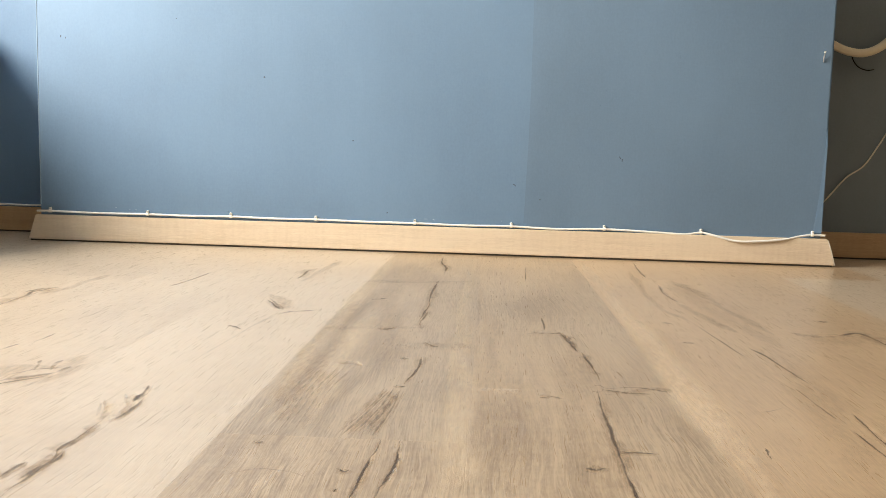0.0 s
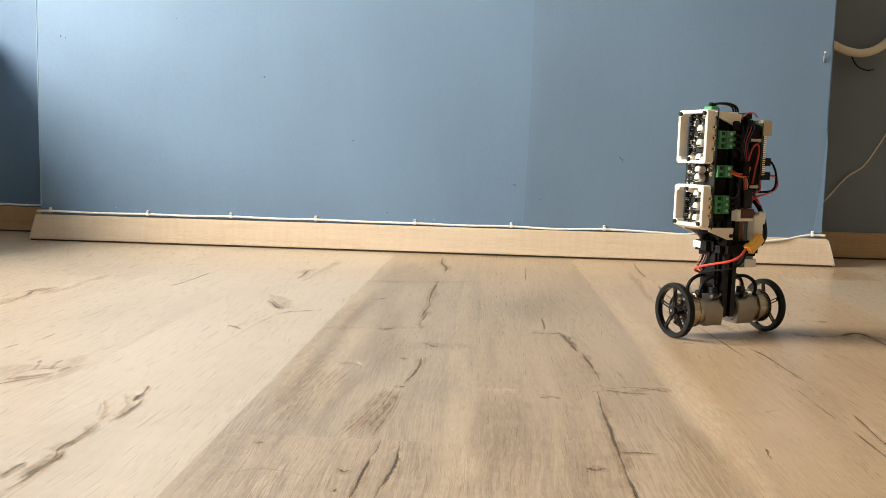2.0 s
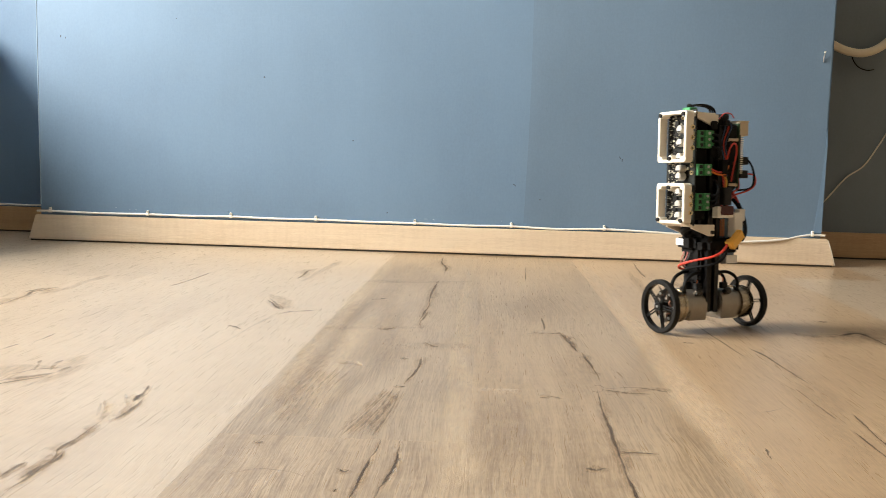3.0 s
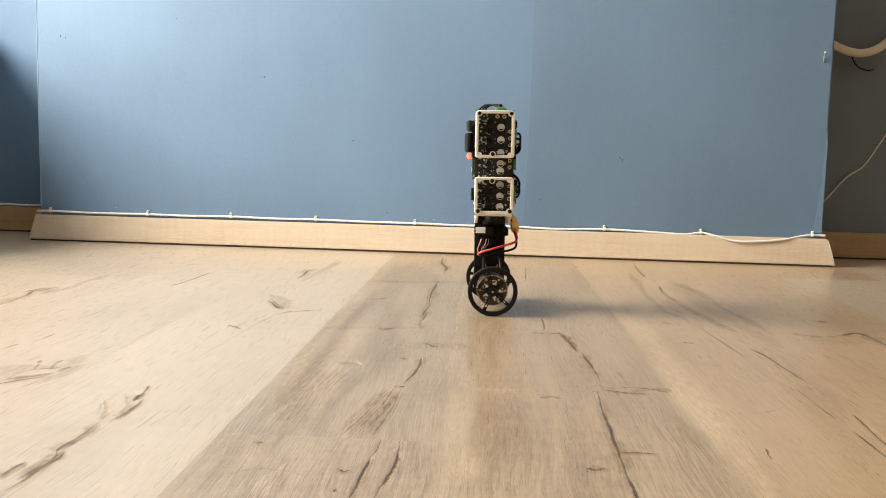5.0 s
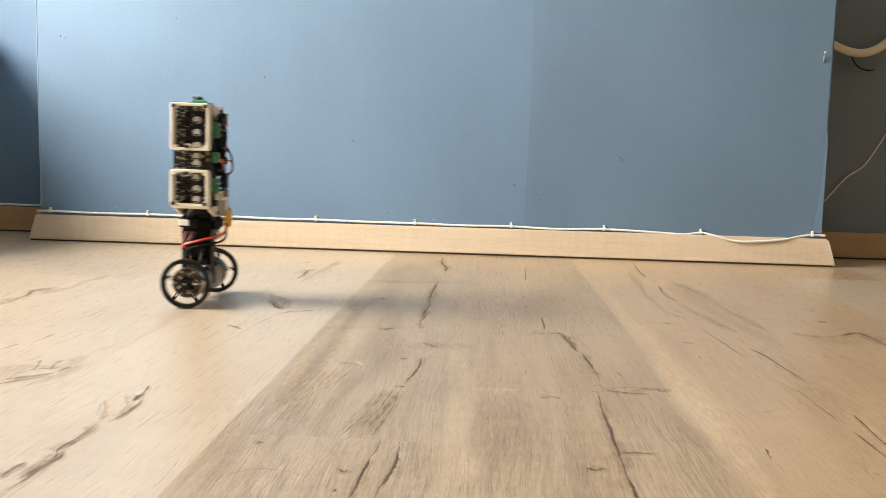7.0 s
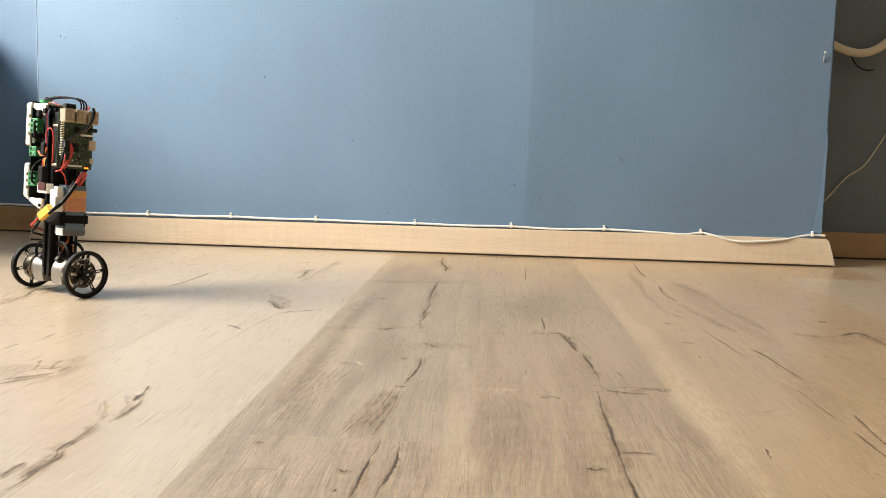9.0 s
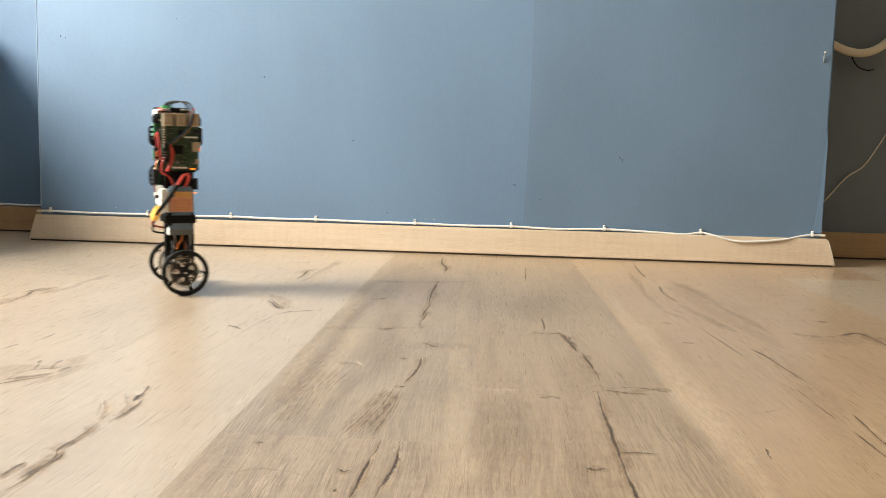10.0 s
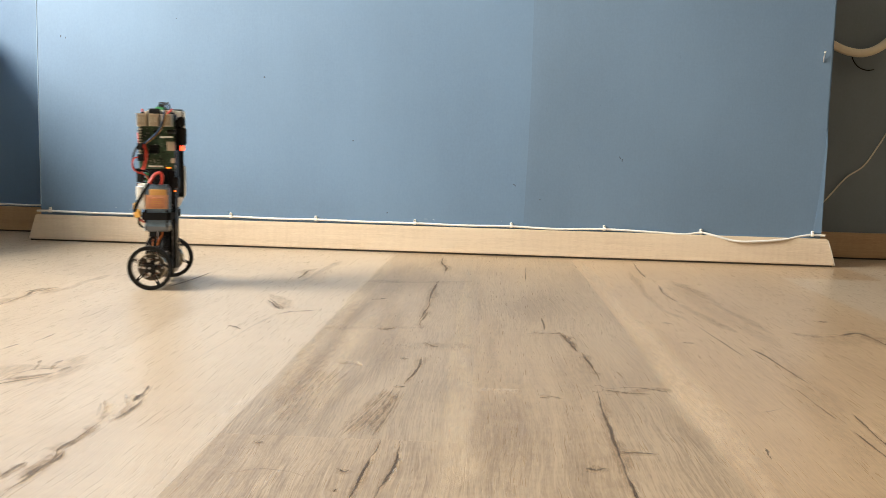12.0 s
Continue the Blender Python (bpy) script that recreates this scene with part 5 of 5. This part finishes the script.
streak([(-0.083, 0.763), (-0.089, 0.719), (-0.088, 0.671)], 0.0070, M_SMEAR, "grey_streak", 0.00026, True, 61, 0.5)
streak([(-0.094, 0.813), (-0.104, 0.747), (-0.114, 0.678)], 0.0050, M_SMEAR, "grey_streak", 0.000261, True, 62, 0.5)
streak([(0.055, 1.095), (0.077, 1.106), (0.102, 1.103), (0.111, 1.044)], 0.0100, M_SMEAR, "grey_streak", 0.000262, True, 63, 0.5)
streak([(0.114, 0.839), (0.139, 0.835), (0.169, 0.847), (0.181, 0.834)], 0.0070, M_SMEAR, "grey_streak", 0.000263, True, 64, 0.5)
streak([(0.282, 1.762), (0.272, 1.533), (0.267, 1.331), (0.285, 1.220)], 0.0080, M_SMEAR, "grey_streak", 0.000264, True, 65, 0.5)
streak([(0.405, 1.163), (0.428, 1.145), (0.462, 1.158)], 0.0120, M_SMEAR, "grey_streak", 0.000265, True, 66, 0.5)
streak([(-0.314, 0.612), (-0.307, 0.639), (-0.307, 0.671)], 0.0060, M_SMEAR, "grey_streak", 0.000266, True, 67, 0.5)
streak([(-0.306, 0.557), (-0.306, 0.588), (-0.307, 0.613)], 0.0060, M_SMEAR, "grey_streak", 0.000267, True, 68, 0.5)
streak([(-0.153, 0.902), (-0.143, 0.908), (-0.116, 0.895)], 0.0060, M_SMEAR, "grey_streak", 0.000268, True, 69, 0.5)
streak([(-0.185, 1.374), (-0.187, 1.096), (-0.185, 0.897), (-0.186, 0.723)], 0.0240, M_WASH, "grey_streak", 0.000219, True, 70, 0.4)
streak([(-0.167, 1.063), (-0.170, 0.863), (-0.171, 0.700)], 0.0200, M_WASH, "grey_streak", 0.00022, True, 71, 0.4)
streak([(-0.161, 1.742), (-0.145, 1.382), (-0.122, 1.107), (-0.113, 0.871)], 0.0260, M_WASH, "grey_streak", 0.000221, True, 72, 0.4)
streak([(-0.124, 0.870), (-0.135, 0.765), (-0.140, 0.670)], 0.0140, M_WASH, "grey_streak", 0.000222, True, 73, 0.4)
streak([(0.009, 1.212), (0.015, 0.941), (0.013, 0.733), (0.015, 0.539)], 0.0300, M_WASH, "grey_streak", 0.000223, True, 74, 0.4)
streak([(0.101, 1.011), (0.094, 0.816), (0.090, 0.656), (0.084, 0.547)], 0.0300, M_WASH, "grey_streak", 0.000224, True, 75, 0.4)
streak([(0.515, 1.146), (0.468, 1.138), (0.407, 1.127)], 0.0300, M_WASH, "grey_streak", 0.000225, True, 76, 0.4)
streak([(0.332, 1.615), (0.347, 1.347), (0.362, 1.054)], 0.0220, M_WASH, "grey_streak", 0.000226, True, 77, 0.4)
streak([(0.324, 0.938), (0.301, 0.740), (0.287, 0.621)], 0.0220, M_WASH, "grey_streak", 0.000227, True, 78, 0.4)
streak([(-0.136, 0.917), (-0.132, 0.908), (-0.127, 0.893)], 0.0022, M_PALE, "pale_chip", 0.000378, True, 79, 0.4)
streak([(-0.032, 1.686), (-0.027, 1.205), (-0.024, 0.885), (-0.022, 0.642), (-0.021, 0.544)], 0.0160, M_LIGHT, "pale_streak", 0.000199, True, 80, 0.4)
streak([(-0.003, 0.822), (0.019, 0.825), (0.038, 0.824)], 0.0120, M_LIGHT, "pale_streak", 0.0002, True, 81, 0.4)
streak([(0.203, 1.248), (0.206, 0.920), (0.200, 0.683)], 0.0300, M_LIGHT, "pale_streak", 0.000201, True, 82, 0.4)
streak([(-0.304, 0.678), (-0.314, 0.705), (-0.323, 0.735)], 0.0040, M_LIGHT, "pale_streak", 0.000202, True, 83, 0.4)
streak([(-0.303, 0.717), (-0.309, 0.740), (-0.317, 0.765)], 0.0040, M_LIGHT, "pale_streak", 0.000203, True, 84, 0.4)
streak([(-0.3095, 0.6803), (-0.3194, 0.7076), (-0.3369, 0.7434)], 0.002, M_SMEAR, "grey_streak", 0.00062, True, 400, 0.5)
streak([(-0.3010, 0.6955), (-0.3094, 0.7259), (-0.3249, 0.7600)], 0.0028, M_SMEAR, "grey_streak", 0.000621, True, 401, 0.5)
streak([(-0.3193, 0.6914), (-0.3278, 0.7165), (-0.3361, 0.7327)], 0.0014, M_SMEAR, "grey_streak", 0.000622, True, 402, 0.5)
streak([(-0.3087, 0.6049), (-0.3076, 0.6346), (-0.3083, 0.6713)], 0.003, M_KNOT, "knot", 0.000623, True, 403, 0.5)
streak([(-0.3071, 0.5521), (-0.3045, 0.5772), (-0.3049, 0.6042)], 0.004, M_KNOT, "knot", 0.000624, True, 404, 0.5)
streak([(-0.3206, 0.5485), (-0.3206, 0.5653), (-0.3188, 0.5812)], 0.004, M_KNOT, "knot", 0.000625, True, 405, 0.5)
streak([(-0.3044, 0.6794), (-0.2991, 0.7038), (-0.3024, 0.7483)], 0.0032, M_KNOT, "knot", 0.000626, True, 406, 0.5)
streak([(-0.4568, 0.7865), (-0.4388, 0.8041), (-0.4238, 0.8241), (-0.4178, 0.8531)], 0.0045, M_KNOT, "knot", 0.000627, True, 407, 0.5)
streak([(-0.4588, 0.8099), (-0.4480, 0.8319), (-0.4244, 0.8426)], 0.003, M_KNOT, "knot", 0.000628, True, 408, 0.5)
streak([(-0.4457, 0.8276), (-0.4540, 0.8499), (-0.4593, 0.8714)], 0.0022, M_KNOT, "knot", 0.000629, True, 409, 0.5)
streak([(-0.4308, 0.8299), (-0.4376, 0.8549), (-0.4380, 0.8748)], 0.0022, M_KNOT, "knot", 0.00063, True, 410, 0.5)
streak([(-0.6975, 1.2766), (-0.6897, 1.3122), (-0.6719, 1.3398)], 0.005, M_KNOT, "knot", 0.000631, True, 411, 0.5)
streak([(-0.3277, 1.2996), (-0.3058, 1.2528), (-0.2859, 1.2045)], 0.004, M_KNOT, "knot", 0.000632, True, 412, 0.5)
streak([(0.1049, 0.8378), (0.1097, 0.8511), (0.1154, 0.8519), (0.1171, 0.8395), (0.1114, 0.8285), (0.1062, 0.8297), (0.1049, 0.8378)], 0.0006, M_KNOT, "knot", 0.000633, True, 413, 0.5)
streak([(-0.2167, 1.4989), (-0.1192, 1.5140), (-0.0107, 1.5524)], 0.016, M_WASH, "grey_streak", 0.000634, True, 414, 0.5)
streak([(-0.2017, 1.0782), (-0.1511, 1.1019), (-0.0721, 1.1198)], 0.016, M_WASH, "grey_streak", 0.000635, True, 415, 0.5)
streak([(-0.1038, 1.0018), (-0.0440, 0.9996), (-0.0081, 1.0147)], 0.016, M_WASH, "grey_streak", 0.000636, True, 416, 0.5)
streak([(0.2409, 0.7862), (0.2529, 0.7808), (0.2766, 0.7982)], 0.001, M_SMEAR, "grey_streak", 0.000637, True, 417, 0.5)
streak([(-0.1751, 0.5742), (-0.1588, 0.5871), (-0.1344, 0.5856), (-0.1116, 0.5712)], 0.0012, M_SMEAR, "grey_streak", 0.000638, True, 418, 0.5)
streak([(0.1127, 0.8389), (0.1472, 0.8502), (0.1807, 0.8364)], 0.0016, M_KNOT, "knot", 0.000639, True, 419, 0.5)
streak([(0.1112, 0.8185), (0.1380, 0.8263), (0.1651, 0.8281)], 0.0008, M_KNOT, "knot", 0.00064, True, 420, 0.5)
streak([(0.0595, 1.1098), (0.0790, 1.0989), (0.1028, 1.1102)], 0.003, M_KNOT, "knot", 0.000641, True, 421, 0.5)
streak([(0.0955, 1.1089), (0.1029, 1.0620), (0.1071, 1.0065)], 0.004, M_KNOT, "knot", 0.000642, True, 422, 0.5)
streak([(0.1817, 1.1892), (0.1826, 1.1539), (0.1827, 1.1206)], 0.0006, M_PALE, "pale_scratch", 0.000643, True, 423, 0.5)
streak([(0.0354, 1.3417), (0.0421, 1.3325), (0.0489, 1.3287)], 0.0006, M_PALE, "pale_scratch", 0.000644, True, 424, 0.5)
streak([(-0.0897, 0.8136), (-0.1014, 0.7375), (-0.1154, 0.6676)], 0.0011, M_SMEAR, "grey_streak", 0.000645, True, 425, 0.5)
streak([(-0.0873, 0.8079), (-0.0983, 0.7379), (-0.1114, 0.6681)], 0.0016, M_KNOT, "knot", 0.000646, True, 426, 0.5)
streak([(-0.0850, 0.8022), (-0.0953, 0.7383), (-0.1075, 0.6687)], 0.0021, M_SMEAR, "grey_streak", 0.000647, True, 427, 0.5)
streak([(-0.0846, 0.8144), (-0.0922, 0.7387), (-0.1035, 0.6692)], 0.0011, M_KNOT, "knot", 0.000648, True, 428, 0.5)
streak([(-0.0823, 0.8086), (-0.0891, 0.7392), (-0.0995, 0.6697)], 0.0016, M_SMEAR, "grey_streak", 0.000649, True, 429, 0.5)
streak([(-0.0800, 0.8029), (-0.0861, 0.7396), (-0.0955, 0.6702)], 0.0021, M_KNOT, "knot", 0.00065, True, 430, 0.5)
streak([(-0.0796, 0.8151), (-0.0830, 0.7400), (-0.0915, 0.6707)], 0.0011, M_SMEAR, "grey_streak", 0.000651, True, 431, 0.5)
streak([(-0.0773, 0.8093), (-0.0799, 0.7404), (-0.0875, 0.6712)], 0.0016, M_KNOT, "knot", 0.000652, True, 432, 0.5)
streak([(-0.0750, 0.8036), (-0.0768, 0.7408), (-0.0835, 0.6718)], 0.0021, M_SMEAR, "grey_streak", 0.000653, True, 433, 0.5)
streak([(-0.1742, 0.8861), (-0.1780, 0.7968), (-0.1758, 0.6697)], 0.0014, M_SMEAR, "grey_streak", 0.000654, True, 434, 0.5)
streak([(-0.1667, 0.8873), (-0.1712, 0.7977), (-0.1695, 0.6706)], 0.0014, M_SMEAR, "grey_streak", 0.000655, True, 435, 0.5)
streak([(-0.1592, 0.8884), (-0.1644, 0.7987), (-0.1631, 0.6714)], 0.0014, M_SMEAR, "grey_streak", 0.000656, True, 436, 0.5)
streak([(-0.1517, 0.8896), (-0.1576, 0.7997), (-0.1568, 0.6722)], 0.0014, M_SMEAR, "grey_streak", 0.000657, True, 437, 0.5)
streak([(-0.1441, 0.8908), (-0.1508, 0.8007), (-0.1505, 0.6730)], 0.0014, M_SMEAR, "grey_streak", 0.000658, True, 438, 0.5)
streak([(-0.1366, 0.8919), (-0.1440, 0.8017), (-0.1441, 0.6739)], 0.0014, M_SMEAR, "grey_streak", 0.000659, True, 439, 0.5)
streak([(-0.194, 0.68), (-0.196, 1.00), (-0.195, 1.40), (-0.196, 1.93)], 0.013, M_LIGHT, "pale_streak", 0.00011, True, 460, 0.4)
streak([(-0.150, 0.68), (-0.156, 0.90), (-0.150, 1.20)], 0.016, M_LIGHT, "pale_streak", 0.00012, True, 461, 0.4)
streak([(0.200, 0.55), (0.204, 0.90), (0.198, 1.40), (0.204, 1.90)], 0.020, M_LIGHT, "pale_streak", 0.00013, True, 462, 0.4)


def roll_rows(side):
    """The wheel's turn at each tenth of a second, from the way that it has rolled along the robot's path."""
    keys = robot.animation_data
    curves = keys.action.layers[0].strips[0].channelbag(keys.action_slot).fcurves
    rows, turn, last = [], 0.0, None
    for k in range(121):
        v = [c.evaluate(frame(k / 10)) for c in curves]
        q = Matrix.LocRotScale(v[:3], Quaternion(v[3:7]), None)
        at, ahead = q @ Vector((side * TRACK, 0, 0)), (q.to_3x3() @ Vector((1, 0, 0))).cross(Vector((0, 0, -1)))
        if last is not None:
            turn -= (at - last).dot(ahead) / R_WHEEL
        last = at
        lean = math.degrees(math.asin(max(-1, min(1, (q.to_3x3() @ Vector((0, 1, 0))).z))))
        rows.append((k / 10, pose(side * TRACK, 0, 0, math.degrees(turn) - lean + 20 * side, 0, 0)))
    return rows


def motions():
    walk(robot, [
        (0.0, pose(0.3610, 0.5100, 0.035, 0.0, 0, -1.0)),
        (0.3, pose(0.3583, 0.6844, 0.035, 0.0, 0, -0.5)),
        (0.5, pose(0.3522, 0.7874, 0.035, 0.9, 0, 0.8)),
        (0.7, pose(0.3547, 0.8881, 0.035, 2.0, 0, -0.1)),
        (0.9, pose(0.3561, 0.9786, 0.035, 3.3, 0, 2.8)),
        (1.0, pose(0.3547, 1.0136, 0.035, 2.5, 0, 9.0)),
        (1.2, pose(0.3401, 1.0672, 0.035, 2.3, 0, 21.7)),
        (1.5, pose(0.3164, 1.1154, 0.035, 1.5, 0, 23.3)),
        (2.0, pose(0.3054, 1.1416, 0.035, 0.3, 0, 27.0)),
        (2.5, pose(0.3085, 1.1367, 0.035, -1.7, 0, 27.9)),
        (3.0, pose(0.2918, 1.1708, 0.035, -2.2, 0, 28.5)),
        (3.2, pose(0.2748, 1.1969, 0.035, -1.6, 0, 32.3)),
        (4.0, pose(0.1680, 1.2680, 0.035, -1.0, 0, 63.0)),
        (4.8, pose(0.0192, 1.2871, 0.035, 0.2, 0, 92.3)),
        (5.0, pose(0.0062, 1.2878, 0.035, -0.7, 0, 92.4)),
        (5.5, pose(-0.0354, 1.2844, 0.035, -1.7, 0, 93.1)),
        (6.0, pose(-0.1182, 1.2800, 0.035, -1.8, 0, 93.3)),
        (6.5, pose(-0.2522, 1.2737, 0.035, -0.8, 0, 94.5)),
        (7.0, pose(-0.4225, 1.2659, 0.035, 0.9, 0, 91.6)),
        (7.2, pose(-0.4921, 1.2695, 0.035, 2.9, 0, 83.7)),
        (7.6, pose(-0.6180, 1.2760, 0.035, 2.5, 0, 66.0)),
        (8.0, pose(-0.6860, 1.3000, 0.035, 0.0, 0, 32.0)),
        (8.4, pose(-0.6820, 1.3220, 0.035, -2.5, 0, -1.0)),
        (8.8, pose(-0.6499, 1.3104, 0.035, -2.9, 0, -26.5)),
        (9.0, pose(-0.6517, 1.2904, 0.035, -4.0, 0, -34.0)),
        (9.2, pose(-0.6475, 1.2886, 0.035, -4.1, 0, -44.8)),
        (9.5, pose(-0.6116, 1.3099, 0.035, -2.6, 0, -58.6)),
        (10.0, pose(-0.4935, 1.3643, 0.035, 0.3, 0, -61.7)),
        (10.5, pose(-0.3900, 1.4614, 0.035, 1.1, 0, -48.5)),
        (11.0, pose(-0.3585, 1.4670, 0.035, 0.7, 0, -49.1)),
        (11.5, pose(-0.4211, 1.4368, 0.035, 0.5, 0, -72.2)),
        (12.0, pose(-0.5375, 1.4120, 0.035, 0.4, 0, -83.1)),
    ])
    walk(wheel_a, roll_rows(-1))
    walk(wheel_b, roll_rows(1))


motions()
